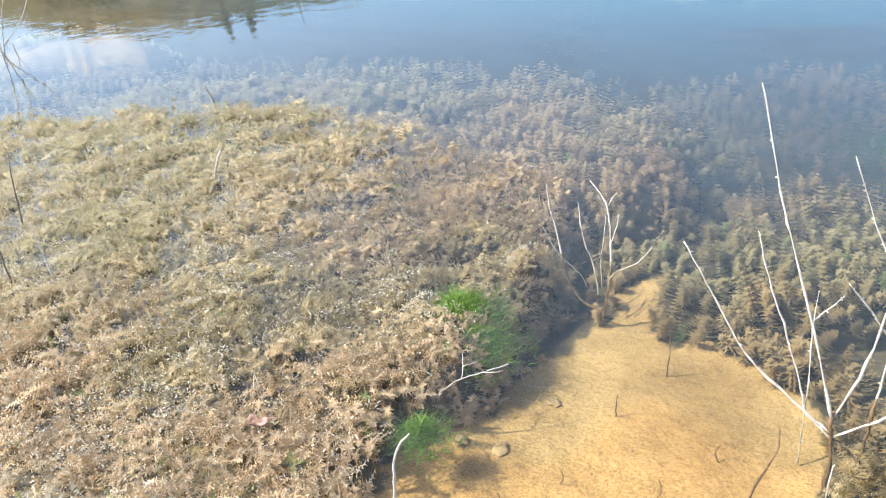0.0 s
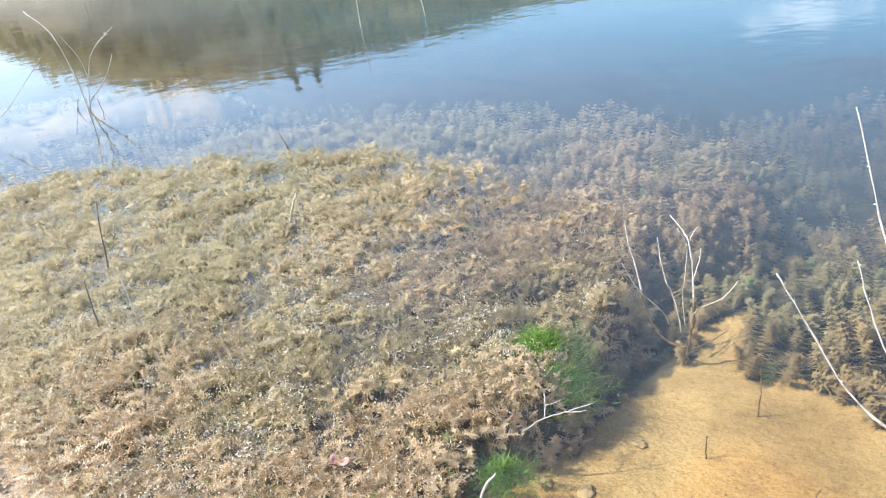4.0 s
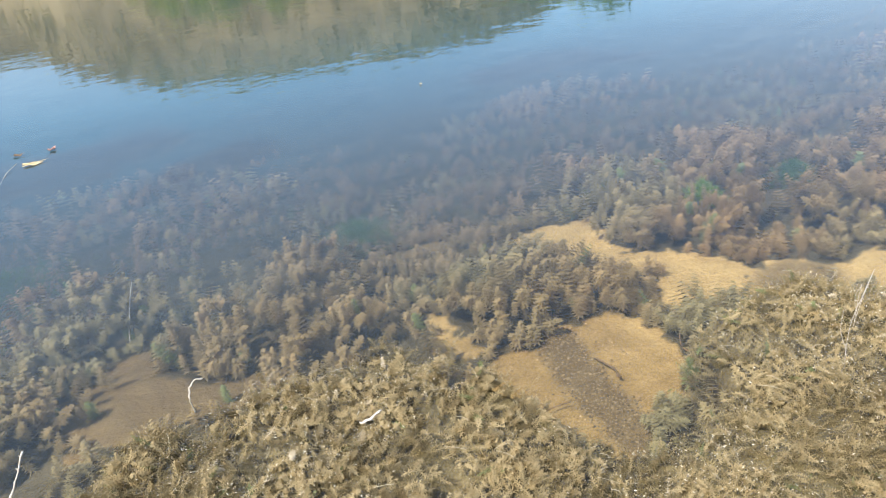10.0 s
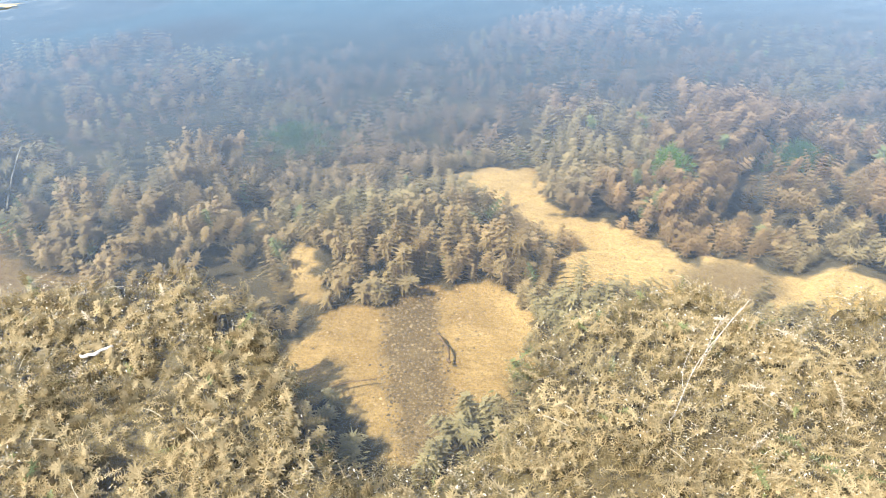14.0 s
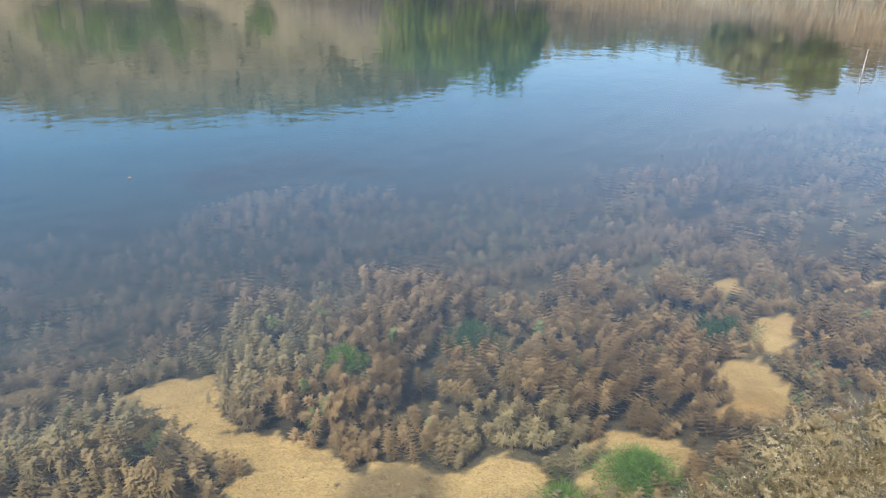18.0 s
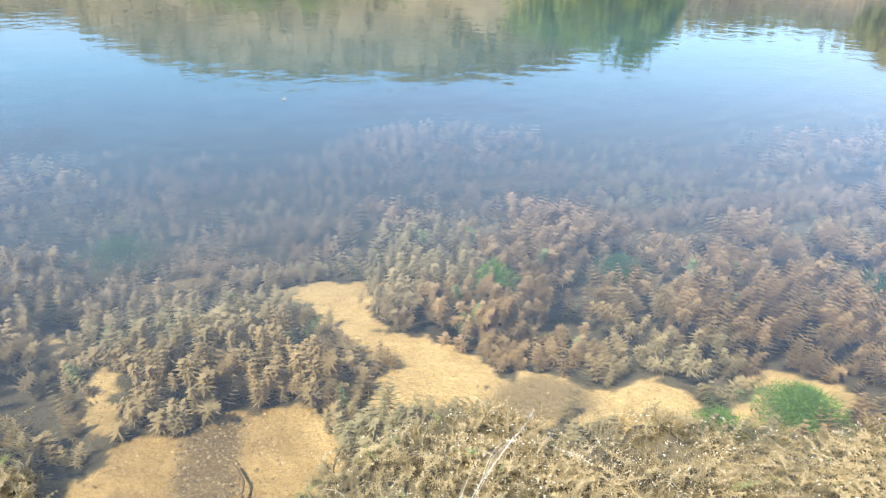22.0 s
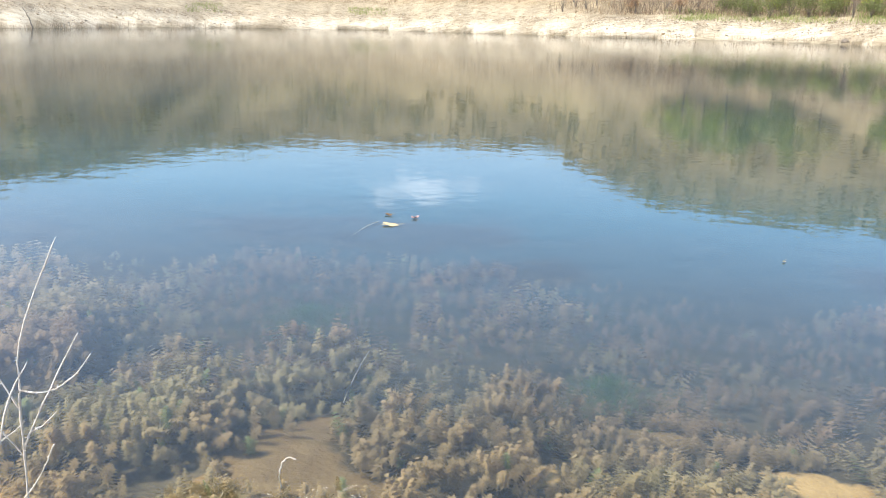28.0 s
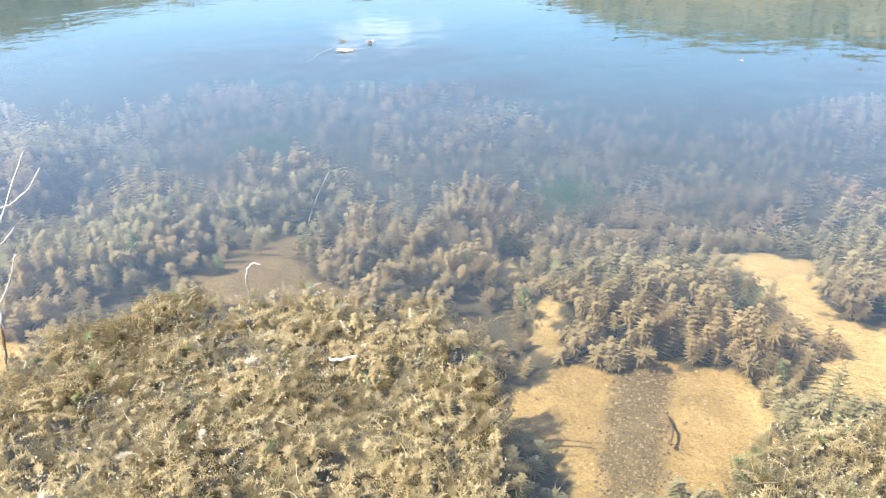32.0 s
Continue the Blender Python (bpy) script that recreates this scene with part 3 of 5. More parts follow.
# two added sheets paint haze into the water, thicker over deeper ground
HAZE = haze_sheet_material()
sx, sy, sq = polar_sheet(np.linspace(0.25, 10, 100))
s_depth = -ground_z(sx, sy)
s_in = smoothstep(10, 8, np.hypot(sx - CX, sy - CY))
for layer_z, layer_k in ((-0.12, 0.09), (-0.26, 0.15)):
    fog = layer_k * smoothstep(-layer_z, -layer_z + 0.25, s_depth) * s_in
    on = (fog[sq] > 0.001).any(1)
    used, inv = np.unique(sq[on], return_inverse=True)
    l_me = quads_mesh("haze_layer", np.c_[sx, sy, np.full(len(sx), layer_z)][used], inv.reshape(-1, 4), HAZE)
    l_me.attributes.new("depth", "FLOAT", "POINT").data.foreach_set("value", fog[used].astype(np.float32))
    part("haze_layer", l_me, water, "added see-through sheet painting haze into the water")


# ---- water plants ----
def sprig(whorls, per, seed, droop=0.35, broad=0.014, ring=0.19, plate=False):
    """A feathery milfoil shoot along +z, one unit long: stacked rings of fine pointed leaves round a bending stem, or level plates of leaves. Returns verts, triangles, height along the shoot."""
    rng = np.random.default_rng(seed)
    v, q, h = [], [], []

    def axis(s):
        return np.array([droop * s * s * 0.5, 0.0, s - 0.12 * droop * s * s])

    for k in range(2):
        a, b = axis(k / 2), axis((k + 1) / 2)
        i = len(v)
        v += [a + (0, -0.012, 0), a + (0, 0.012, 0), b]
        h += [k / 2] * 3
        q.append((i, i + 1, i + 2))
    for k in range(whorls):
        s = 0.16 + 0.84 * k / (whorls - 1)
        o = axis(s)
        size = ring * rng.uniform(0.9, 1.15) * (1.0 - 0.62 * max(0, s - 0.6) / 0.4)
        turn = rng.random() * 6.28
        for j in range(per):
            a = turn + 2 * math.pi * j / per + rng.normal() * 0.18
            d = np.array([math.cos(a), math.sin(a), 0.05 + 0.38 * s * s + rng.normal() * 0.07])
            d /= np.linalg.norm(d)
            side = np.cross(d, (0, 0, 1)) + rng.normal(0, 0.12, 3)
            side /= np.linalg.norm(side)
            ln = size * rng.uniform(0.75, 1.2)
            i = len(v)
            if plate:
                d[2] = 0.08 + rng.normal() * 0.035
                v += [o + d * ln * 0.1 - side * broad, o + d * ln * 0.1 + side * broad, o + d * ln - np.array([0, 0, 0.02])]
                h += [s] * 3
                q.append((i, i + 1, i + 2))
                continue
            v += [o + d * ln * 0.12 - side * broad, o + d * ln * 0.12 + side * broad, o + d * ln + np.array([0, 0, rng.uniform(-0.02, 0.04)])]
            h += [s] * 3
            q.append((i, i + 1, i + 2))
    return np.array(v), np.array(q), np.array(h)


NEAR_SPRIGS = [sprig(6, 8, k, d, 0.052, 0.33, True) for k, d in ((1, 0.2), (2, 0.4), (3, 0.1), (4, 0.6))]
MAT_SPRIGS = [sprig(9, 4, 11, 0.5, 0.022, 0.22), sprig(9, 4, 12, 0.9, 0.022, 0.22), sprig(8, 5, 13, 1.2, 0.022, 0.23), sprig(9, 4, 14, 0.3, 0.022, 0.20)]
LEFT_SPRIGS = [sprig(7, 4, 21, 0.5, 0.032, 0.20), sprig(7, 4, 22, 0.9, 0.032, 0.20), sprig(7, 4, 23, 1.2, 0.032, 0.21)]
MID_SPRIGS = [sprig(5, 7, k, d, 0.060, 0.35, True) for k, d in ((7, 0.2), (8, 0.5))]
FAR_SPRIGS = [sprig(4, 6, k, d, 0.085, 0.40, True) for k, d in ((5, 0.2), (6, 0.5))]


def scatter(sprigs, x, y, z, length, tilt, lean, tones, rng, width=1.0):
    """Places shoots with their tops at z. Returns verts, quads, tone."""
    vs, qs, ts, start = [], [], [], 0
    pick = rng.integers(0, len(sprigs), len(x))
    for k, (v, q, h) in enumerate(sprigs):
        on = np.flatnonzero(pick == k)
        if not len(on):
            continue
        n = len(on)
        spin = rng.random(n) * 2 * np.pi
        w = length[on] * width * rng.uniform(0.85, 1.25, n)
        lx, ly, lz = v[:, 0][None] * w[:, None], v[:, 1][None] * w[:, None], v[:, 2][None] * length[on][:, None]
        c, s = np.cos(spin)[:, None], np.sin(spin)[:, None]
        lx, ly = lx * c - ly * s, lx * s + ly * c
        ct, st = np.cos(tilt[on])[:, None], np.sin(tilt[on])[:, None]
        lx, lz = lx * ct + lz * st, lz * ct - lx * st
        ca, sa = np.cos(lean[on])[:, None], np.sin(lean[on])[:, None]
        px, py = lx * ca - ly * sa + x[on][:, None], lx * sa + ly * ca + y[on][:, None]
        top = (lz.max(1) * 0.92)[:, None]
        pz = lz - top + z[on][:, None]
        vs.append(np.stack([px, py, pz], -1).reshape(-1, 3))
        qs.append((q[None] + (np.arange(n) * len(v))[:, None, None] + start).reshape(-1, 3))
        # shade put into the tone: shoots get darker toward their base
        base_shade = (0.84 + 0.26 * h)[None, :, None]
        ts.append((tones[on][:, None, :] * base_shade).reshape(-1, 3))
        start += n * len(v)
    return np.concatenate(vs), np.concatenate(qs), np.concatenate(ts)


TAN, BROWN, OLIVE, GREEN, PALE = (np.array(c) for c in ((0.60, 0.45, 0.29), (0.35, 0.25, 0.15), (0.34, 0.295, 0.16), (0.21, 0.23, 0.10), (0.68, 0.58, 0.42)))


RUSTY, MAUVE, REEDY = np.array((0.25, 0.172, 0.09)), np.array((0.55, 0.385, 0.225)), np.array((0.54, 0.485, 0.31))


def plant_tones(x, y, mat, rng):
    a = vnoise(x, y, 0.5, 31)[:, None]
    right = smoothstep(-0.8, -0.3, x)[:, None]
    t = BROWN + (TAN - BROWN) * (0.2 + 0.65 * rng.random((len(x), 1)))
    t = t + (OLIVE - t) * np.maximum(smoothstep(0.5, 0.8, a) * 0.5, right * 0.55)
    # haze put into the plant tone: warmer near, bluer and darker farther out
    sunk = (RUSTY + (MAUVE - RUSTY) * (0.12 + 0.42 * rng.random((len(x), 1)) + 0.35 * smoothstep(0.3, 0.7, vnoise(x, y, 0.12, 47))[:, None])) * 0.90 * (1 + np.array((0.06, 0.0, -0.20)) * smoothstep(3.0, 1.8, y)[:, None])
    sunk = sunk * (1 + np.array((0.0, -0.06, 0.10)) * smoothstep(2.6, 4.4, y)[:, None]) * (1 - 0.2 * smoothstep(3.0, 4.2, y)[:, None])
    sunk = sunk + (OLIVE * 1.1 - sunk) * np.clip(smoothstep(0.55, 0.85, a) * 0.6 + 0.28 * (smoothstep(2.4, 1.6, x) * smoothstep(3.6, 2.8, y) * smoothstep(-1.4, -0.9, x))[:, None], 0, 0.8)
    t = t * (1 + np.array((-0.01, 0.01, 0.0)) * (1 - right))
    t = t * (1.13 - 0.12 * right) * (1 + np.array((0.02, 0.0, -0.08)) * right)
    t = t + (REEDY - t) * (0.6 * smoothstep(-1.8, -3.2, x) * smoothstep(0.9, 1.4, y))[:, None]
    left = 0.85 * smoothstep(-1.2, -1.6, x)[:, None]
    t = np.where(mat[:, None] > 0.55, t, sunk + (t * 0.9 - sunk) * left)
    g = (rng.random(len(x)) < 0.01 + 0.04 * smoothstep(0.62, 0.8, vnoise(x, y, 0.35, 32)))[:, None]
    dry = smoothstep(0.35, -0.1, shores(x, y)[0])
    d = (rng.random(len(x)) < 0.5 * dry)[:, None]
    t = np.where(d, PALE * (0.8 + 0.4 * rng.random((len(x), 1))), t)
    t = np.where(g, GREEN * (0.9 + 0.4 * rng.random((len(x), 1))), t)
    p = (rng.random(len(x)) < 0.03 * mat * smoothstep(0.45, 0.75, vnoise(x, y, 0.4, 33)))[:, None]
    t = np.where(p, PALE, t)
    # fresher yellowish plants along the left bank
    k = (smoothstep(0.5, 0.1, shores(x, y)[0]) * smoothstep(-2.4, -3.2, x) * 0.55)[:, None]
    return t + (np.array((0.60, 0.53, 0.33)) * (0.75 + 0.5 * rng.random((len(x), 1))) - t) * k


BEDS = [("left mat", -2.6, 1.6), ("outer left", -3.0, 3.4), ("far left", -6.0, 2.8), ("middle clump", -0.7, 2.9), ("sandside clump", 0.7, 2.8),
        ("near mat", 0.6, 1.4), ("dip clump", 1.5, 2.3), ("big clump", 2.7, 2.7), ("right mat", 2.8, 1.1), ("right bed", 4.2, 2.4), ("far right", 6.5, 3.5),
        ("outer middle", 0.0, 4.4), ("outer right", 3.2, 4.3)]
BED_LABELS = ["dense tan mat of water milfoil lying on the surface", "brown submerged milfoil bed in clear shallow water", "sparse brown milfoil in shallow water by the bank",
              "brown feathery milfoil clump under clear water", "brown feathery milfoil clump beside the sand", "tan milfoil mat breaking the surface at the bank",
              "olive brown milfoil clump between sand patches", "large purplish brown milfoil clump under the water", "dry pale milfoil mat along the bank",
              "brown milfoil bed around small sand openings", "brown milfoil bed in deeper water", "dim milfoil bed fading into deep water", "dim milfoil bed fading into deep water"]


def downhill(x, y):
    """The way the plants' tops fall off, and how steeply."""
    e = 0.05
    dx = canopy(x - e, y)[0] - canopy(x + e, y)[0]
    dy = canopy(x, y - e)[0] - canopy(x, y + e)[0]
    return dx / (2 * e), dy / (2 * e)


POOL = [(0.1, 2.6, 0.55, 0.45, 0)]


def plant_beds():
    rng = np.random.default_rng(5)
    sets = []
    # tufts of a few shoots each: dense near the bank, thinner further out
    for tufts, per, x0, x1, y0, y1, lo in ((5200, 3, -1.9, 5.2, 1.3, 3.5, 0), (2700, 3, -5.2, -1.2, 2.2, 3.9, 0), (6200, 5, -0.5, 4.6, 0.75, 2.15, 3), (8000, 5, -5.2, -1.1, 0.7, 3.3, 4), (1700, 5, -4.8, -1.8, -0.1, 1.5, 2), (600, 5, -9.5, -4.8, 0.8, 3.2, 2), (5200, 4, -9, 9.5, 3.3, 6.0, 1), (600, 4, -9.5, -4.8, 1.0, 3.6, 1), (900, 4, 4.8, 9.5, 1.0, 3.4, 1)):
        tx, ty = rng.uniform(x0, x1, tufts), rng.uniform(y0, y1, tufts)
        fx, fy = downhill(tx, ty)
        a = vnoise(tx, ty, 0.22, 45) * 12.0
        way = np.arctan2(1.2 * fy + 0.8 * np.sin(a) - 0.35, 1.2 * fx + 0.8 * np.cos(a) + 0.25)
        steep = np.hypot(fx, fy)
        t_top, t_mat = canopy(tx, ty)
        lift = rng.normal(0, 0.012, tufts)
        spread = 0.03 if lo < 3 else 0.024
        rep = lambda q: np.repeat(q, per)
        count = tufts * per
        x, y = rep(tx) + rng.normal(0, spread, count), rep(ty) + rng.normal(0, spread, count)
        lean, steep, lift = rep(way) + rng.normal(0, 0.75, count), rep(steep), rep(lift)
        near, far, az, r = shores(x, y)
        top, mat = canopy(x, y)
        leafy = (rng.random(count) < 0.22 * smoothstep(1.35, 1.0, x) * smoothstep(0.85, 1.1, y)) & (lo == 3)
        sa = sandy(x, y)
        pool = blobs(x, y, POOL) > 0
        keep = ((sa < -0.02) | ((sa < 0.25) & (rng.random(count) < 0.05)) | (pool & (rng.random(count) < 0.04))) & (near > np.where(x < -1.8, -0.9, -0.25))
        keep &= rng.random(count) < smoothstep(0.35, -0.5, y - np.interp(x, EDGE_X, EDGE_Y) + (vnoise(x, y, 0.6, 41) - 0.5) * 0.9)
        keep &= (mat > 0.4) | (rng.random(count) < 0.35 + 0.65 * smoothstep(0.30, 0.10, -top - np.interp(y, [1.5, 2.5, 3.5, 4.5, 6], [0.035, 0.045, 0.07, 0.13, 0.26])))
        keep &= rng.random(count) > 0.85 * smoothstep(-0.2, 0.2, blobs(x, y, HOLLOWS)) * (mat < 0.5)
        if lo == 2:
            keep &= (near < 0.25) & (y < 0.6 - 0.4 * x)
        if lo >= 3:
            keep &= mat > 0.55
        if lo == 0:
            keep &= mat < 0.85
        x, y, top, mat, lean, steep, lift, leafy = (q[keep] for q in (x, y, top, mat, lean, steep, lift, leafy))
        n = len(x)
        if lo == 1:
            ln = rng.uniform(0.065, 0.10, n)
            tilt = np.radians(rng.uniform(0, 35, n))
        elif lo == 0:
            ln = np.where(np.hypot((x - 0.8) / 3.0, (y - 1.6) / 1.5) < 1, rng.uniform(0.065, 0.098, n), rng.uniform(0.06, 0.095, n))
            tilt = np.radians(np.clip(rng.uniform(0, 28, n) + 10 * np.clip(steep, 0, 1.6), 0, 60))
        else:
            ln = np.where(x < -1.1, rng.uniform(0.045, 0.078, n), rng.uniform(0.042, 0.07, n))
            tilt = np.radians(rng.uniform(20, 85, n))
            ln = np.where(leafy, ln * 0.85, ln)
        g = ground_z(x, y)
        z = np.maximum(top + lift + rng.normal(0, 0.006, n) - rng.random(n) ** 2 * np.where(mat > 0.5, 0.025, 0.05), g + np.where(mat > 0.5, 0.030, 0.8 * ln * np.cos(tilt) + 0.015))
        # clumps are leafy down their flanks, and low where they meet the sand
        if lo < 2:
            foot = g + 0.05 + 0.03 * rng.random(n)
            limit = foot + 0.02 + 0.11 * np.clip(-sandy(x, y), 0, 5)
            z = np.where(mat < 0.5, np.minimum(z, limit), z)
            z = np.where((mat < 0.5) & (rng.random(n) < 0.30), foot + (z - foot) * rng.random(n), z)
        rim = (mat > 0.1) & (mat < 0.8)
        z = np.where(rim, np.maximum(z - rng.random(n) * 0.06, g + 0.03), z)
        reach = ln * np.sin(tilt)
        ok = sandy(x + np.cos(lean) * reach, y + np.sin(lean) * reach) < np.where(blobs(x, y, POOL) > 0, 2.0, 0.22)
        # shoots at the rim of the sand stand up
        tilt, ln = np.where(ok, tilt, tilt * 0.3), np.where(ok, ln, ln * 0.75)
        ok |= rng.random(n) < 0.75
        x, y, z, ln, tilt, lean, mat, leafy = (q[ok] for q in (x, y, z, ln, tilt, lean, mat, leafy))
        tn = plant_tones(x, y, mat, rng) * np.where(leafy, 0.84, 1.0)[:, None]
        close = (np.hypot((x - 0.8) / 3.0, (y - 1.6) / 1.5) < 1) & (lo != 1)
        flat = lo >= 2
        for kind, on in ((LEFT_SPRIGS if lo != 3 else MAT_SPRIGS, np.full(len(x), flat) & ~leafy), (NEAR_SPRIGS, (close & (not flat)) | leafy), (FAR_SPRIGS if lo == 1 else MID_SPRIGS, ~close & (not flat))):
            if on.any():
                sets.append((kind, x[on], y[on], z[on], ln[on], tilt[on], lean[on], tn[on]))
    centres = np.array([(a, b) for _, a, b in BEDS])
    for k, label in enumerate(BED_LABELS):
        vs, qs, ts, start = [], [], [], 0
        for kind, x, y, z, ln, tilt, lean, tn in sets:
            near = np.argmin((x[:, None] - centres[None, :, 0]) ** 2 + (y[:, None] - centres[None, :, 1]) ** 2, 1) == k
            if not near.any():
                continue
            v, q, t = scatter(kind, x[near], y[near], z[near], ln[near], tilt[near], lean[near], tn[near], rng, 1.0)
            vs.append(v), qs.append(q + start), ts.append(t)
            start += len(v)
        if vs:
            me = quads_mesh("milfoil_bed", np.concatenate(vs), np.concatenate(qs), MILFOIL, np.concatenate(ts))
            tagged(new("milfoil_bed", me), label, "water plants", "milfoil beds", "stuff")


plant_beds()


# ---- dead saplings and twigs standing in the water ----
def smooth_line(pts, steps=5):
    pts = [np.array(p, float) for p in pts]
    if len(pts) < 3:
        return [pts[0] + (pts[-1] - pts[0]) * k / steps for k in range(steps + 1)]
    out = []
    for i in range(len(pts) - 1):
        p0, p1, p2, p3 = pts[max(i - 1, 0)], pts[i], pts[i + 1], pts[min(i + 2, len(pts) - 1)]
        for k in range(steps):
            t = k / steps
            out.append(0.5 * (2 * p1 + (p2 - p0) * t + (2 * p0 - 5 * p1 + 4 * p2 - p3) * t * t + (3 * p1 - p0 - 3 * p2 + p3) * t ** 3))
    return out + [pts[-1]]


def tube(name, pts, r0, r1, mat, sides=6, knots=0.18, seed=0, origin=(0, 0, 0)):
    """A tapering, slightly knotty rod along a line of points."""
    rng = np.random.default_rng(seed + int(abs(pts[0][0]) * 1000))
    line = smooth_line(pts)
    v, f, n = [], [], len(line)
    for i, p in enumerate(line):
        d = line[min(i + 1, n - 1)] - line[max(i - 1, 0)]
        d = d / (np.linalg.norm(d) + 1e-9)
        a = np.cross(d, (0.3, 0.9, 0.31))
        a /= np.linalg.norm(a) + 1e-9
        b = np.cross(d, a)
        r = (r0 + (r1 - r0) * i / (n - 1)) * max(0.5, 1 + knots * rng.normal())
        p = p + rng.normal(0, r * 0.35, 3) - np.array(origin)
        for k in range(sides):
            t = 2 * math.pi * k / sides
            v.append(p + (a * math.cos(t) + b * math.sin(t)) * max(r, r1 * 0.5))
    for i in range(n - 1):
        for k in range(sides):
            f.append((i * sides + k, i * sides + (k + 1) % sides, (i + 1) * sides + (k + 1) % sides, (i + 1) * sides + k))
    f.append(tuple(range(sides))[::-1])
    f.append(tuple(range((n - 1) * sides, n * sides)))
    return mesh_from(name, v, f, mat, True)


def buds(name, lines, count, size, mat, seed, origin):
    """Small torn scales of bark that stand off along the stems."""
    rng = np.random.default_rng(seed)
    v, f = [], []
    for pts in lines:
        line = smooth_line(pts)
        for _ in range(count):
            i = rng.integers(1, len(line) - 1)
            p = line[i] + (line[i - 1] - line[i]) * rng.random() - np.array(origin)
            d = rng.normal(size=3)
            d /= np.linalg.norm(d)
            s = np.cross(d, rng.normal(size=3))
            s /= np.linalg.norm(s)
            L, w = size * rng.uniform(0.6, 1.6), size * 0.3
            k = len(v)
            v += [p - s * w, p + s * w, p + d * L * 0.7 + s * w * 0.8, p + d * L, p + d * L * 0.6 - s * w + np.cross(d, s) * w]
            f += [(k, k + 1, k + 2), (k, k + 2, k + 3), (k, k + 3, k + 4)]
    return mesh_from(name, v, f, mat)


def dead_plant(name, label, base, branches, seed, category="dead plant", group="", flakes=7, size=0.007, thick=0.6):
    """branches: (points, thick radius, thin radius, material)."""
    root = tagged(new(name), label, category, group)
    root.location = base
    for i, (pts, r0, r1, mat) in enumerate(branches):
        part("stem" if i == 0 else "branch", tube("branch", pts, r0 * thick, r1 * thick, mat, 6, 0.26, seed + i, base), root)
    dry = [b[0] for b in branches if b[3] is DEADWOOD]
    if flakes and dry:
        tagged(part("bark_scales", buds("bark_scales", dry, flakes, size, DEADWOOD, seed, base), root, "curled pale bark scales"), kind="stuff")
    return root


W, D = WETWOOD, DEADWOOD
dead_plant("dead_sapling", "bleached dead sapling with spreading branches, standing in the shallows", (-0.385, 1.60, -0.20), [
    ([(-0.385, 1.60, -0.22), (-0.378, 1.60, -0.08), (-0.390, 1.61, 0.02), (-0.392, 1.612, 0.06)], 0.010, 0.0075, W),
    ([(-0.392, 1.61, 0.037), (-0.446, 1.642, 0.208), (-0.521, 1.674, 0.423), (-0.565, 1.706, 0.541), (-0.626, 1.738, 0.76)], 0.0060, 0.0030, D),
    ([(-0.385, 1.61, -0.02), (-0.459, 1.62, 0.04), (-0.591, 1.63, 0.151), (-0.675, 1.64, 0.287), (-0.749, 1.65, 0.408)], 0.0050, 0.0028, D),
    ([(-0.392, 1.61, 0.00), (-0.448, 1.612, 0.042), (-0.461, 1.622, 0.089), (-0.519, 1.635, 0.248), (-0.568, 1.648, 0.377), (-0.592, 1.66, 0.458)], 0.0044, 0.0026, D),
    ([(-0.455, 1.70, -0.2), (-0.46, 1.751, -0.018), (-0.472, 1.80, 0.11), (-0.474, 1.818, 0.162), (-0.474, 1.835, 0.228)], 0.0035, 0.0020, D),
    ([(-0.474, 1.818, 0.155), (-0.445, 1.845, 0.18), (-0.417, 1.873, 0.208)], 0.0024, 0.0016, D),
    ([(-0.393, 1.61, 0.031), (-0.344, 1.657, 0.175), (-0.315, 1.703, 0.358), (-0.282, 1.75, 0.453)], 0.0055, 0.0032, D),
    ([(-0.380, 1.61, -0.01), (-0.288, 1.608, 0.084), (-0.212, 1.605, 0.169), (-0.158, 1.602, 0.242), (-0.112, 1.60, 0.328)], 0.0048, 0.0028, D)], 1, flakes=30, size=0.0055)
dead_plant("dead_sapling", "tall bleached dead sapling with forked twigs beside another", (-0.322, 1.69, -0.2), [
    ([(-0.325, 1.68, -0.23), (-0.322, 1.69, -0.10), (-0.317, 1.70, -0.03), (-0.313, 1.71, 0.05)], 0.0075, 0.0058, W),
    ([(-0.314, 1.708, 0.03), (-0.309, 1.722, 0.109), (-0.298, 1.724, 0.341), (-0.287, 1.720, 0.400), (-0.290, 1.730, 0.479), (-0.280, 1.772, 0.585), (-0.248, 1.864, 0.753)], 0.0055, 0.0022, D),
    ([(-0.302, 1.725, 0.22), (-0.290, 1.737, 0.262), (-0.262, 1.805, 0.370), (-0.228, 1.879, 0.487)], 0.0042, 0.0024, D),
    ([(-0.288, 1.718, 0.39), (-0.245, 1.73, 0.383), (-0.203, 1.75, 0.392), (-0.170, 1.78, 0.420), (-0.143, 1.81, 0.467)], 0.0038, 0.0026, D),
    ([(-0.300, 1.724, 0.23), (-0.288, 1.738, 0.262), (-0.245, 1.735, 0.29), (-0.20, 1.73, 0.335)], 0.0030, 0.0020, D),
    ([(-0.298, 1.724, 0.330), (-0.36, 1.72, 0.445), (-0.432, 1.714, 0.628)], 0.0036, 0.0020, D),
    ([(-0.305, 1.727, 0.19), (-0.35, 1.71, 0.27), (-0.406, 1.688, 0.349)], 0.0030, 0.0018, D)], 2, flakes=30, size=0.0055)
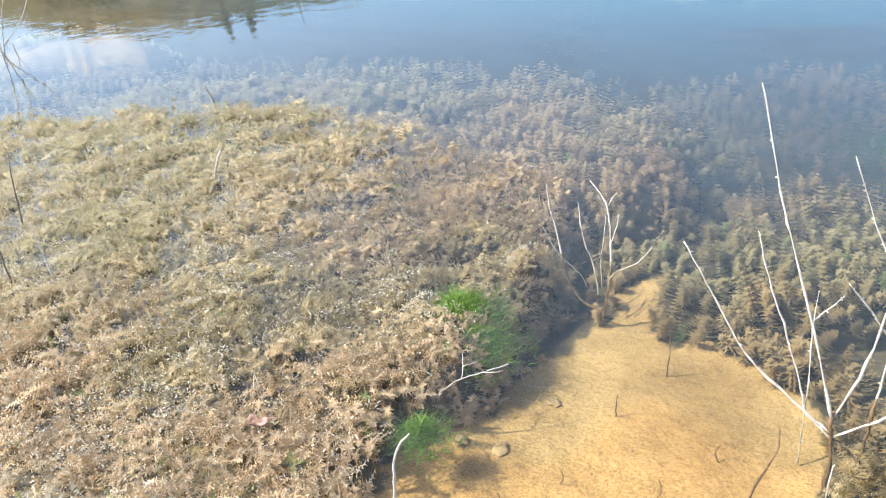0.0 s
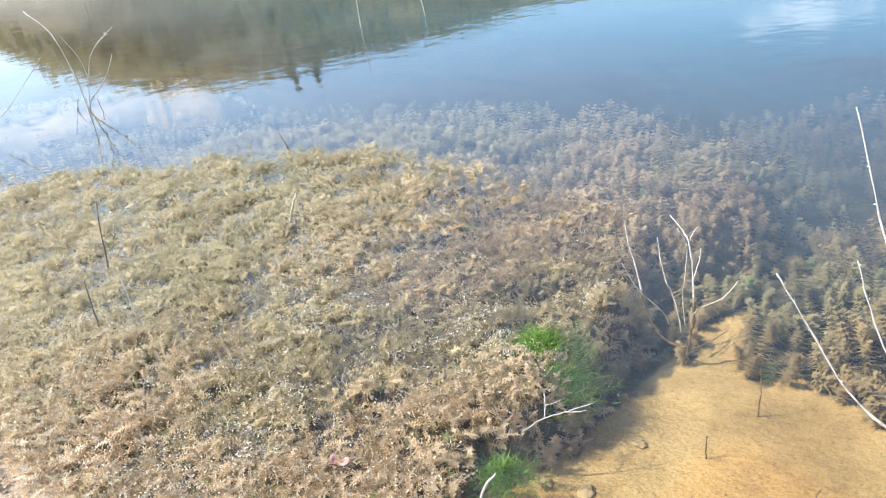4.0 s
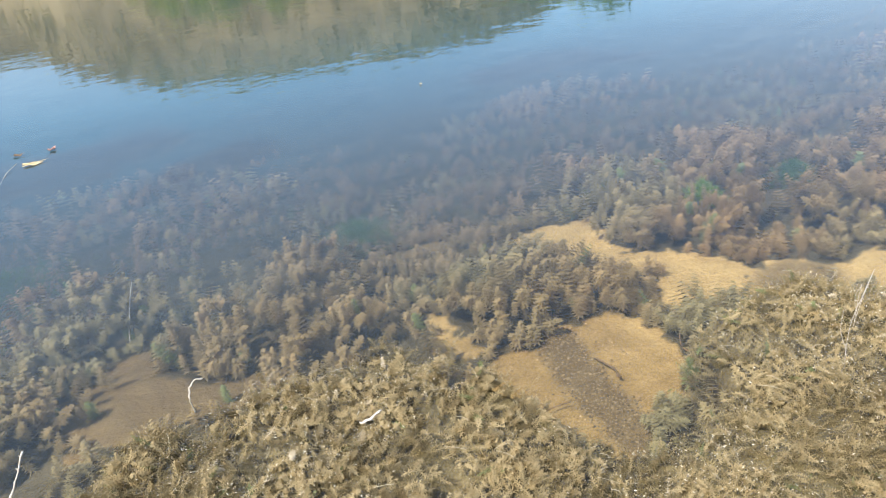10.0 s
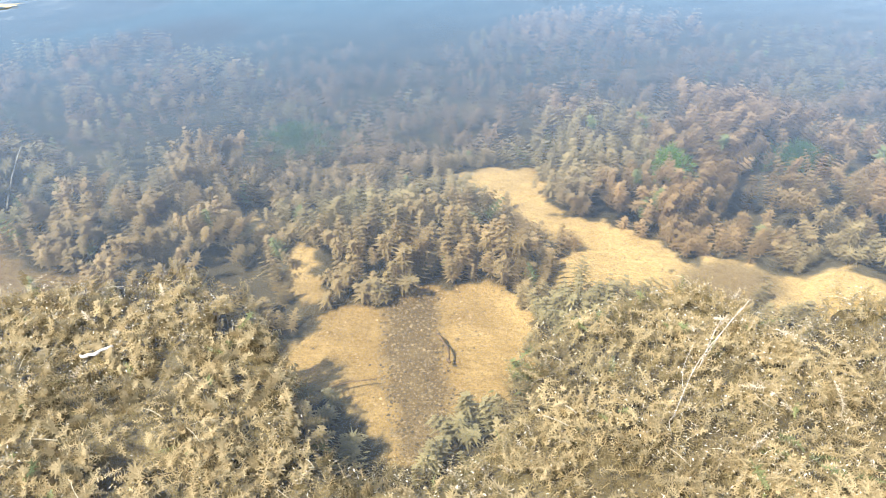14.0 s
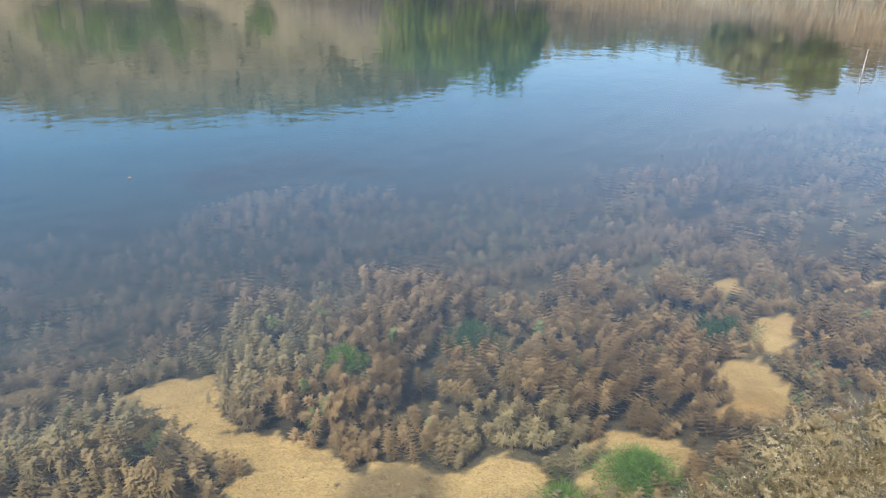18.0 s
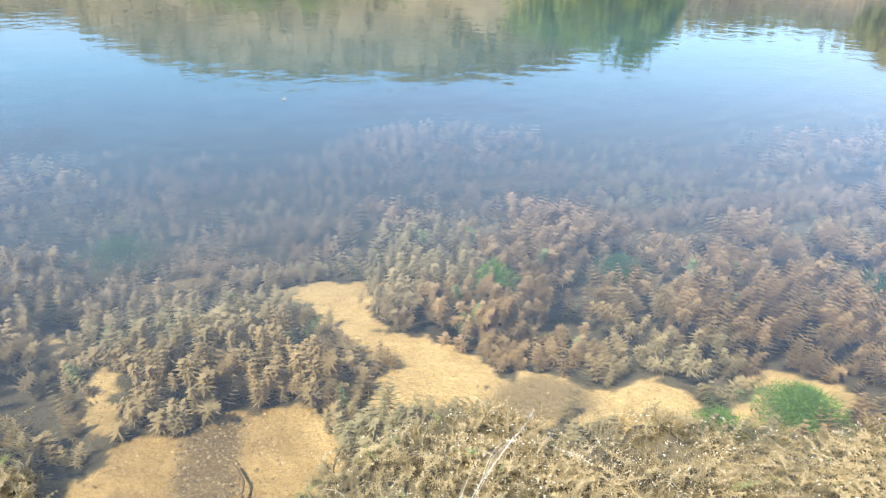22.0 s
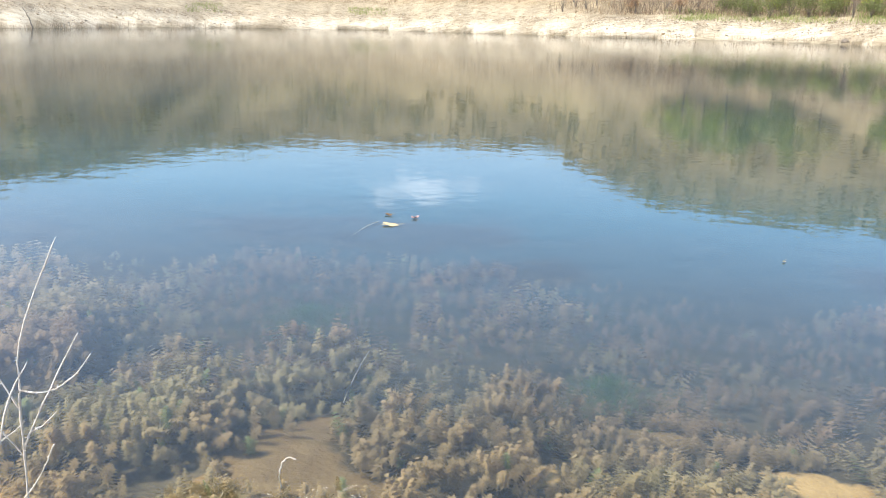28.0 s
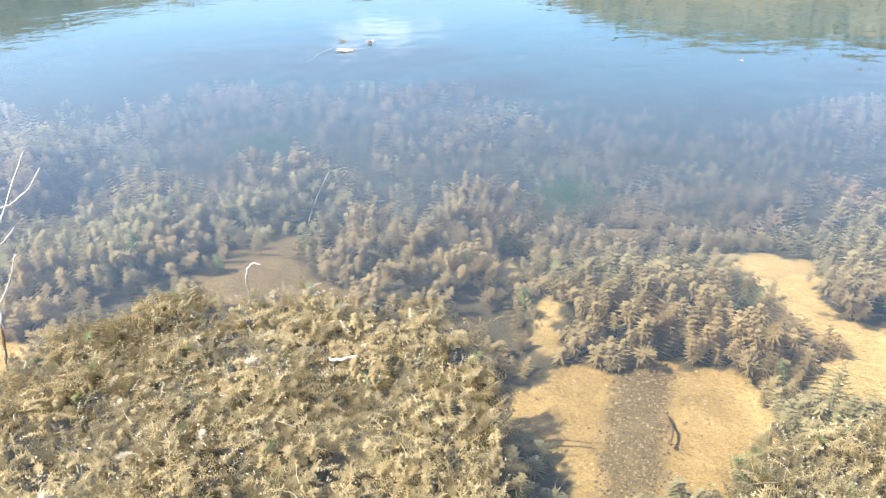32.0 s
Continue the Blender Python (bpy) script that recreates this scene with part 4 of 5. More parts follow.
dead_plant("drowned_shrub", "small dead shrub, brown under water and bleached above", (-1.125, 2.13, -0.19), [
    ([(-1.13, 2.125, -0.22), (-1.127, 2.13, -0.167), (-1.116, 2.145, -0.10), (-1.117, 2.16, -0.02)], 0.011, 0.008, W),
    ([(-1.117, 2.158, -0.03), (-1.123, 2.175, 0.07), (-1.137, 2.19, 0.167), (-1.159, 2.205, 0.201), (-1.207, 2.22, 0.246)], 0.0072, 0.0035, D),
    ([(-1.125, 2.13, -0.169), (-1.179, 2.133, -0.172), (-1.228, 2.136, -0.138), (-1.267, 2.139, -0.06), (-1.280, 2.141, 0.01)], 0.010, 0.0065, W),
    ([(-1.279, 2.141, 0.0), (-1.299, 2.144, 0.10), (-1.319, 2.147, 0.169), (-1.327, 2.15, 0.246)], 0.0065, 0.0032, D),
    ([(-1.140, 2.20, 0.175), (-1.130, 2.21, 0.20), (-1.118, 2.22, 0.216)], 0.0030, 0.0020, D),
    ([(-1.146, 2.198, 0.160), (-1.156, 2.18, 0.202), (-1.161, 2.16, 0.229)], 0.0030, 0.0020, D),
    ([(-1.122, 2.17, 0.05), (-1.106, 2.185, 0.115), (-1.104, 2.20, 0.155)], 0.0038, 0.0025, D),
    ([(-1.116, 2.145, -0.06), (-1.09, 2.14, -0.023), (-1.019, 2.14, 0.027), (-0.976, 2.14, 0.091)], 0.0044, 0.0026, D),
    ([(-1.16, 2.16, -0.14), (-1.195, 2.20, -0.046), (-1.237, 2.225, 0.029), (-1.264, 2.25, 0.148)], 0.0048, 0.0028, D),
    ([(-1.19, 2.133, -0.10), (-1.208, 2.13, -0.054), (-1.28, 2.115, 0.022), (-1.323, 2.10, 0.12)], 0.0036, 0.0022, D),
    ([(-1.15, 2.17, -0.12), (-1.175, 2.22, -0.045), (-1.169, 2.235, 0.035), (-1.166, 2.25, 0.113)], 0.0036, 0.0022, D),
    ([(-1.116, 2.13, -0.174), (-1.07, 2.16, -0.155), (-1.023, 2.20, -0.125)], 0.0050, 0.0028, W)], 3, flakes=5, size=0.005, thick=0.46)
dead_plant("dead_weed", "dry pale weed stalk with feathery side twigs on the mat", (1.80, 1.16, 0), [
    ([(1.795, 1.10, -0.03), (1.801, 1.16, -0.001), (1.813, 1.167, 0.02), (1.839, 1.189, 0.05), (1.878, 1.212, 0.110), (1.944, 1.234, 0.172), (2.002, 1.256, 0.211)], 0.0015, 0.0008, D),
    ([(1.869, 1.20, 0.10), (1.918, 1.22, 0.158), (1.972, 1.24, 0.207)], 0.0009, 0.0006, D),
    ([(1.872, 1.20, 0.105), (1.911, 1.225, 0.177), (1.952, 1.25, 0.185)], 0.0009, 0.0006, D),
    ([(1.90, 1.22, 0.13), (1.93, 1.25, 0.15), (1.975, 1.27, 0.16)], 0.0008, 0.0005, D),
    ([(1.84, 1.19, 0.05), (1.85, 1.22, 0.09), (1.88, 1.24, 0.14)], 0.0008, 0.0005, D)], 4, flakes=4, size=0.0025)
dead_plant("dead_bush", "bare grey dead bush standing in shallow water by the bank", (-7.2, 2.7, -0.12), [
    ([(-7.2, 2.7, -0.2), (-7.23, 2.7, -0.02), (-7.614, 2.633, 0.213), (-8.072, 2.567, 0.552), (-8.479, 2.5, 0.83)], 0.012, 0.004, BARK),
    ([(-7.2, 2.7, -0.1), (-7.272, 2.7, 0.02), (-7.382, 2.7, 0.262), (-7.606, 2.7, 0.445)], 0.009, 0.003, BARK),
    ([(-7.15, 2.7, -0.15), (-7.137, 2.7, 0.037), (-7.092, 2.75, 0.363), (-6.998, 2.8, 0.922)], 0.009, 0.003, BARK),
    ([(-7.10, 2.7, -0.15), (-7.05, 2.72, 0.06), (-6.907, 2.8, 0.408), (-7.115, 2.9, 0.84)], 0.009, 0.003, BARK),
    ([(-7.10, 2.7, -0.12), (-7.03, 2.72, 0.05), (-6.689, 2.85, 0.179), (-6.123, 3.0, 0.575)], 0.008, 0.003, D),
    ([(-7.18, 2.68, 0.0), (-7.25, 2.6, 0.2), (-7.22, 2.55, 0.5)], 0.006, 0.002, BARK)], 5, flakes=0)
dead_plant("dead_bush", "bleached leaning dead shrub in the shallow water", (-6.7, 3.56, -0.15), [
    ([(-6.74, 3.56, -0.25), (-6.736, 3.56, 0.031), (-6.726, 3.54, 0.308), (-6.824, 3.52, 0.645), (-7.085, 3.5, 0.836)], 0.012, 0.005, D),
    ([(-6.72, 3.56, -0.1), (-6.656, 3.56, 0.111), (-6.459, 3.58, 0.453), (-6.072, 3.6, 0.66)], 0.010, 0.004, D),
    ([(-6.70, 3.56, -0.05), (-6.677, 3.56, 0.06), (-6.44, 3.63, 0.254), (-6.349, 3.7, 0.433)], 0.010, 0.004, D),
    ([(-6.6, 3.57, 0.2), (-6.58, 3.55, 0.42), (-6.66, 3.5, 0.62)], 0.008, 0.003, D),
    ([(-6.95, 3.5, -0.2), (-6.85, 3.52, -0.02), (-6.80, 3.54, 0.1)], 0.008, 0.005, BARK),
    ([(-6.2, 3.5, -0.2), (-6.45, 3.53, -0.02), (-6.55, 3.56, 0.1)], 0.008, 0.005, BARK)], 6, flakes=4, size=0.02)


def stalk(label, pts, r0=0.0028, r1=0.0016, mat=None, name="dry_stalk", group="dry stalks in the mat"):
    ob = tagged(new(name, tube(name, pts, r0, r1, mat or D, 5, 0.15, len(pts), pts[0])), label, "stalk", group)
    ob.location = pts[0]
    return ob


DRY, DARK = "thin bleached dry stalk rising from the plant mat", "thin dark stalk standing in the plant mat"
stalk(DRY, [(-0.371, 1.42, -0.12), (-0.370, 1.46, -0.03), (-0.368, 1.50, 0.01)], 0.003, 0.002)
stalk("thin brown stalk with a dry pale seed head in the sand", [(-0.54, 1.42, -0.19), (-0.51, 1.435, -0.06), (-0.477, 1.45, 0.047), (-0.482, 1.48, 0.087)], 0.003, 0.002, W)
stalk(DRY, [(-0.209, 1.40, -0.02), (-0.216, 1.41, 0.05), (-0.219, 1.42, 0.102)])
stalk(DARK, [(-3.50, 1.60, -0.06), (-3.46, 1.61, 0.15), (-3.418, 1.62, 0.316)], 0.005, 0.002, BARK)
stalk(DARK, [(-3.015, 1.25, -0.05), (-3.03, 1.265, 0.09), (-3.045, 1.28, 0.189)], 0.004, 0.002, BARK)
stalk(DRY, [(-2.905, 1.35, -0.05), (-2.93, 1.355, 0.11), (-2.943, 1.36, 0.216)], 0.004, 0.002)
stalk(DRY, [(-3.70, 2.98, -0.06), (-3.76, 2.99, 0.06), (-3.811, 3.0, 0.126)], 0.006, 0.003, BARK)
stalk("short tuft stalk of pale dry weed in the mat", [(-3.0, 2.21, -0.06), (-2.946, 2.23, 0.082), (-2.918, 2.25, 0.148)], 0.007, 0.003)
stalk("pale thin stick leaning out of the open water", [(-6.176, 6.5, -0.2), (-6.176, 6.5, 0.1), (-6.15, 6.5, 0.5)], 0.008, 0.004)
stalk("pale thin stick leaning out of the open water", [(-5.6, 6.9, -0.2), (-5.62, 6.9, 0.1), (-5.7, 6.9, 0.4)], 0.007, 0.003)
stalk(DRY, [(-1.176, 1.0, -0.03), (-1.172, 1.0, 0.05), (-1.156, 1.01, 0.157), (-1.123, 1.02, 0.211)], 0.004, 0.0022)
stalk(DRY, [(-1.27, 1.0, -0.04), (-1.30, 1.01, 0.0), (-1.334, 1.02, 0.035)])
stalk("thin white curled plant stem rising from the mat", [(0.238, 2.09, -0.05), (0.234, 2.092, 0.0), (0.243, 2.095, 0.035), (0.262, 2.098, 0.055), (0.285, 2.1, 0.05)], 0.0028, 0.0022)
stalk("pale thin stick leaning out of the open water", [(9.81, 5.24, -0.15), (9.832, 5.24, 0.12), (9.85, 5.24, 0.25)], 0.006, 0.004)
stalk("thin pale stem afloat beside fallen leaves", [(-0.388, 4.836, -0.01), (-0.351, 5.004, 0.006), (-0.296, 5.152, 0.012)], 0.0018, 0.0012, D, "floating_twig", "twigs afloat")
stalk("thin pale drowned stem between milfoil clumps", [(0.075, 3.18, -0.32), (0.107, 3.25, -0.22), (0.15, 3.33, -0.13)], 0.003, 0.002)
stalk("thin brown twig lying on the sand", [(1.72, 1.60, -0.16), (1.70, 1.66, -0.15), (1.735, 1.72, -0.13)], 0.004, 0.002, W, "sand_twig", "twigs on the sand")
stalk("short dark twig lying on the sand", [(1.475, 1.69, -0.19), (1.485, 1.75, -0.19), (1.47, 1.82, -0.19)], 0.005, 0.003, W, "sand_twig", "twigs on the sand")
stalk("thin brown twig lying on the sand", [(1.12, 1.66, -0.19), (1.2, 1.675, -0.19), (1.28, 1.67, -0.19)], 0.003, 0.002, W, "sand_twig", "twigs on the sand")
for sx, sy, hh, dx in ((-0.86, 1.93, 0.16, 0.01), (-0.93, 1.70, 0.07, 0.0), (-0.74, 1.44, 0.06, 0.02), (-0.62, 1.63, 0.05, -0.02), (-0.97, 1.38, 0.04, 0.02)):
    sz = float(ground_z(np.array([sx]), np.array([sy]))[0])
    stalk("tiny dark drowned stalk upright in the sand", [(sx, sy, sz - 0.02), (sx + dx, sy, sz + hh * 0.5), (sx + dx * 0.5, sy + 0.01, sz + hh)], 0.0022, 0.0014, W, "drowned_stalk", "drowned stalks in the sand")
dead_plant("forked_twig", "pale forked twig overhanging the sand at the mat's edge", (-1.30, 1.42, -0.03), [
    ([(-1.31, 1.40, -0.03), (-1.265, 1.44, 0.0), (-1.215, 1.49, 0.005), (-1.168, 1.540, 0.01)], 0.0040, 0.0018, D),
    ([(-1.262, 1.443, 0.0), (-1.275, 1.475, 0.015), (-1.295, 1.51, 0.03)], 0.0022, 0.0014, D),
    ([(-1.275, 1.475, 0.015), (-1.25, 1.485, 0.025), (-1.238, 1.50, 0.028)], 0.0016, 0.0010, D),
    ([(-1.22, 1.485, 0.004), (-1.19, 1.495, 0.006), (-1.17, 1.51, 0.008)], 0.0020, 0.0012, D)], 8, "twig", flakes=2, size=0.004)


# ---- stones, fallen leaves ----
def stone(label, x, y, size, flat, seed, mat=None, z=None):
    bm = bmesh.new()
    bmesh.ops.create_icosphere(bm, subdivisions=3, radius=1)
    rng = np.random.default_rng(seed)
    a, b, c = rng.normal(size=3), rng.normal(size=3), rng.normal(size=3)
    for v in bm.verts:
        k = 1 + 0.14 * math.sin(3 * v.co.dot(a)) + 0.10 * math.sin(5 * v.co.dot(b)) + 0.06 * math.sin(9 * v.co.dot(c))
        v.co = Vector((v.co.x * size * k, v.co.y * size * 0.7 * k, v.co.z * size * flat * k))
    me = bpy.data.meshes.new("stone")
    bm.to_mesh(me)
    bm.free()
    me.materials.append(mat or STONE)
    me.polygons.foreach_set("use_smooth", [True] * len(me.polygons))
    ob = tagged(new("stone", me), label, "stone", "stones")
    z = float(ground_z(np.array([x]), np.array([y]))[0]) if z is None else z
    ob.location = (x, y, z + size * flat * 0.35)
    ob.rotation_euler = (0, 0, seed)
    return ob


SANDSTONE = plain("sandy_stone", [(0.3, (0.30, 0.20, 0.09)), (0.7, (0.46, 0.32, 0.15))], 60, 0.85, 0.6, 0.004)
stone("small brown stone half sunk in the golden sand", -1.11, 1.68, 0.022, 0.35, 3, SANDSTONE)
stone("rounded brown stone half sunk in the golden sand", -1.148, 1.42, 0.030, 0.32, 5, SANDSTONE)
stone("small golden stone beside a larger one on the sand", -1.26, 1.40, 0.026, 0.35, 6, SANDSTONE)
stone("small golden stone on the sand", -1.31, 1.37, 0.018, 0.35, 8, SANDSTONE)


def lobed_leaf(name, label, x, y, size, turn, mat, lobes=5, cup=0.04, z=0.006):
    """A fallen lobed leaf with a curled rim, a raised midrib and a stalk."""
    root = tagged(new(name), label, "leaf", "fallen leaves")
    root.location, root.rotation_euler = (x, y, z), (0.05, 0.08, turn)
    n, v, f = 40, [(0, 0, 0)], []
    rows = (0.45, 0.8, 1.0)
    for k in rows:
        for i in range(n):
            a = 2 * math.pi * i / n
            r = size * 0.5 * k * (0.80 + 0.20 * math.cos(lobes * 2 * a * 0.5 + 0.4) * k) * (1 if abs(a - math.pi) > 0.25 else 0.8)
            v.append((r * math.cos(a) * 1.25, r * math.sin(a) * 0.8, cup * size * k * k * (0.6 + 0.5 * math.sin(3 * a + 1))))
    for i in range(n):
        j = (i + 1) % n
        f.append((0, 1 + i, 1 + j))
        for k in range(len(rows) - 1):
            f.append((1 + k * n + i, 1 + (k + 1) * n + i, 1 + (k + 1) * n + j, 1 + k * n + j))
    bl = part("blade", mesh_from("blade", v, f, mat, True), root)
    so = bl.modifiers.new("thick", "SOLIDIFY")
    so.thickness = 0.0012
    part("leaf_stalk", tube("leaf_stalk", [(-size * 0.5, 0, 0.004), (0, 0, 0.006), (size * 0.95, 0.01, 0.012)], 0.0014, 0.001, mat, 5, 0.1), root)
    return root


lobed_leaf("fallen_leaf", "yellow brown fallen oak leaf floating on the lake", -0.215, 5.09, 0.10, 0.1, DRYLEAF)
lobed_leaf("fallen_leaf", "small curled pinkish fallen leaf floating on the lake", -0.10, 5.32, 0.055, 0.9, REDLEAF, 4, 0.22)
lobed_leaf("fallen_leaf", "narrow dark fallen leaf floating on the lake", -0.30, 5.36, 0.05, -0.3, WETWOOD, 3, 0.1)
lobed_leaf("fallen_leaf", "faded pink fallen leaf caught in the dry mat", -1.63, 1.05, 0.05, 0.5, REDLEAF, 3, 0.3, 0.03)
lobed_leaf("fallen_leaf", "tiny pale fallen leaf floating on open water", 2.21, 4.85, 0.022, 0.5, DRYLEAF, 3, 0.1)
stalk("short pale broken reed piece lying on the mat", [(0.62, 1.655, 0.03), (0.655, 1.66, 0.034), (0.69, 1.675, 0.034)], 0.0045, 0.003, D, "reed_piece", "dry pieces on the mat")


# ---- green algae tufts ----
def algae(label, x, y, r, h, seed, count=900, z=-0.21, tint=(0.17, 0.30, 0.06)):
    """A soft tangle of green threads, thick in the middle and thinning outwards."""
    rng = np.random.default_rng(seed)
    a, k = rng.random(count) * 2 * np.pi, np.abs(rng.normal(0, 0.5, count)).clip(0, 1.3)
    bx, by = r * k * np.cos(a), r * k * np.sin(a)
    bz = h * (1 - 0.75 * k).clip(0.05, 1) * rng.random(count)
    d = rng.normal(size=(count, 3)) * (1, 1, 0.8) + np.c_[np.cos(a) * k, np.sin(a) * k, 0.5 * np.ones(count)]
    d /= np.linalg.norm(d, axis=1)[:, None]
    s = np.cross(d, rng.normal(size=(count, 3)))
    s /= np.linalg.norm(s, axis=1)[:, None]
    p, ln, w = np.c_[bx, by, bz], rng.uniform(0.012, 0.04, (count, 1)), rng.uniform(0.0008, 0.0018, (count, 1))
    v = np.stack([p - s * w, p + s * w, p + d * ln], 1).reshape(-1, 3)
    c = np.array(tint) * rng.uniform(0.6, 1.3, (count, 1)) + np.array((0.07, 0.05, 0.01)) * rng.random((count, 1))
    ob = tagged(new("algae_tuft", quads_mesh("algae_tuft", v, np.arange(count * 3).reshape(-1, 3), MILFOIL, np.repeat(c, 3, 0))), label, "algae", "algae tufts")
    ob.location = (x, y, z)
    return ob


DEEP_GREEN = (0.07, 0.16, 0.06)
algae("bright green thread algae tuft on pale sand", 3.06, 1.49, 0.13, 0.09, 1, 6000, -0.17)
algae("small bright green algae tuft on pale sand", 2.80, 1.53, 0.08, 0.04, 2, 1600, -0.18)
algae("bright green algae patch at the edge of the mat", -1.45, 1.76, 0.15, 0.07, 3, 6000, -0.045)
algae("bright green algae patch under the mat's edge", -1.34, 1.66, 0.13, 0.07, 4, 4500, -0.075)
algae("green algae tuft among milfoil", 4.12, 2.08, 0.18, 0.08, 5, 3500, -0.22, DEEP_GREEN)
algae("green algae tuft among milfoil", 3.14, 2.57, 0.16, 0.10, 6, 2500, -0.24, DEEP_GREEN)
algae("green algae tuft in a milfoil clump", 2.54, 2.52, 0.10, 0.10, 7, 1500, -0.16)
algae("dim green algae patch in deeper water", 1.22, 3.48, 0.24, 0.10, 8, 3500, -0.32, DEEP_GREEN)
algae("dim green algae patch in deeper water", -0.42, 4.08, 0.40, 0.10, 9, 5000, -0.34, DEEP_GREEN)
algae("small green algae patch in the mat", -1.27, 1.24, 0.09, 0.05, 10, 2000, -0.05)


# ---- gravel and specks on the sand ----
def gravel():
    rng = np.random.default_rng(19)
    n = 24000
    x, y = np.r_[rng.uniform(-1.4, -0.4, n // 3), rng.uniform(0.9, 2.9, n - n // 3)], np.r_[rng.uniform(0.95, 2.5, n // 3), rng.uniform(1.35, 2.95, n - n // 3)]
    x[:7000], y[:7000] = rng.uniform(1.2, 1.6, 7000), rng.uniform(1.25, 2.15, 7000)
    strip = inside(x, y, GRAVEL_STRIP) * 10 + 0.1
    k = (sandy(x, y) > 0.0) & ((strip > -0.1) | (rng.random(n) < 0.05 + 0.35 * smoothstep(0.5, 0.75, vnoise(x, y, 0.12, 44))))
    x, y, strip = x[k], y[k], strip[k]
    n = len(x)
    z = ground_z(x, y)
    r = 0.0012 + 0.0042 * rng.random(n) ** 2 * np.where(strip > -0.1, 1.15, 1.0)
    unit = np.array([(1, 0, 0), (0, 1, 0), (-1, 0, 0), (0, -1, 0), (0, 0, 0.8)])
    v = np.c_[x, y, z][:, None, :] + unit[None] * r[:, None, None] * rng.uniform(0.6, 1.3, (n, 5, 1))
    f = np.array([(0, 1, 4), (1, 2, 4), (2, 3, 4), (3, 0, 4)])[None] + (np.arange(n) * 5)[:, None, None]
    c = np.where((strip > -0.1)[:, None], np.array((0.20, 0.14, 0.075)), np.array((0.30, 0.20, 0.10))) * rng.uniform(0.4, 1.8, (n, 1))
    tagged(new("gravel", quads_mesh("gravel", v.reshape(-1, 3), f.reshape(-1, 3), DRYGRASS, np.repeat(c, 5, 0))), "fine dark gravel and specks scattered on the sand", "gravel", kind="stuff")


gravel()


# ---- dry flecks and loose stems on the mats ----
def mat_litter():
    rng = np.random.default_rng(9)
    n = 200000
    x, y = rng.uniform(-6.0, 5.2, n), rng.uniform(0.3, 3.1, n)
    x[150000:], y[150000:] = rng.uniform(-4.6, -1.2, 50000), rng.uniform(0.7, 2.9, 50000)
    top, mat = canopy(x, y)
    dry = vnoise(x, y, 0.35, 33) * 0.7 + vnoise(x, y, 0.12, 34) * 0.3
    k = (mat > 0.6) & (sandy(x, y) < -0.05) & (rng.random(n) < 0.06 + 0.2 * (x < -1) + 0.12 * (x > 1) + 0.6 * smoothstep(1.6, 2.2, x) + 0.7 * smoothstep(0.45, 0.75, dry)) & (rng.random(n) < smoothstep(3.2, 1.6, y) + 0.08)
    x, y, z = x[k], y[k], top[k] + rng.uniform(-0.004, 0.018, k.sum())
    n = len(x)
    d = rng.normal(size=(n, 3)) * (1, 1, 0.7)
    d /= np.linalg.norm(d, axis=1)[:, None]
    s = np.cross(d, rng.normal(size=(n, 3)))
    s /= np.linalg.norm(s, axis=1)[:, None]
    ln, w = (rng.uniform(0.0015, 0.0045, n) * (1 + 0.5 * (x < -0.8)))[:, None], (rng.uniform(0.0006, 0.0014, n) * (1 + 0.4 * (x < -0.8)))[:, None]
    p = np.c_[x, y, z]
    v = np.stack([p - d * ln, p + s * w, p + d * ln, p - s * w], 1).reshape(-1, 3)
    c = np.array((0.78, 0.70, 0.54)) * rng.uniform(0.55, 1.15, (n, 1))
    tagged(new("dry_flecks", quads_mesh("dry_flecks", v, np.arange(n * 4).reshape(-1, 4), DRYGRASS, np.repeat(c, 4, 0))), "pale dry leaf flecks scattered over the plant mats", "litter", kind="stuff")
    # loose thin stems lying across the mat
    m = 4200
    x, y = rng.uniform(-5.5, 5.2, m), rng.uniform(0.75, 2.6, m)
    top, mat = canopy(x, y)
    k = (mat > 0.6) & (sandy(x, y) < -0.1) & ((x < -0.8) | (rng.random(m) < 0.3))
    x, y, z = x[k], y[k], top[k] + 0.012
    vs, qs = [], []
    for i in range(len(x)):
        a, L, bend = rng.random() * 6.28, rng.uniform(0.02, 0.065), rng.normal(0, 0.45)
        pts = []
        px, py, pz = x[i], y[i], z[i]
        for j in range(5):
            pts.append((px, py, pz + 0.005 * math.sin(j * 0.8)))
            px, py = px + math.cos(a) * L / 4, py + math.sin(a) * L / 4
            a += bend * 0.35
        w = rng.uniform(0.0003, 0.0006)
        for j in range(4):
            b = len(vs)
            p, q = pts[j], pts[j + 1]
            vs += [(p[0] - w, p[1] - w, p[2]), (p[0] + w, p[1] + w, p[2]), (q[0] + w, q[1] + w, q[2]), (q[0] - w, q[1] - w, q[2])]
            qs.append((b, b + 1, b + 2, b + 3))
    c = np.tile(np.array((0.60, 0.52, 0.36)), (len(vs), 1))
    tagged(new("loose_stems", quads_mesh("loose_stems", vs, qs, DRYGRASS, c)), "thin dry plant stems lying loose on the mats", "litter", kind="stuff")


mat_litter()


# ---- far shore: grass, bushes, trees, woods ----
def on_far(az, back):
    """A place on the far bank: bearing in degrees and metres behind the waterline."""
    r = np.interp(az, FAR_AZ, FAR_R) + back
    x, y = CX + r * np.sin(np.radians(az)), CY + r * np.cos(np.radians(az))
    return x, y, ground_z(x, y)


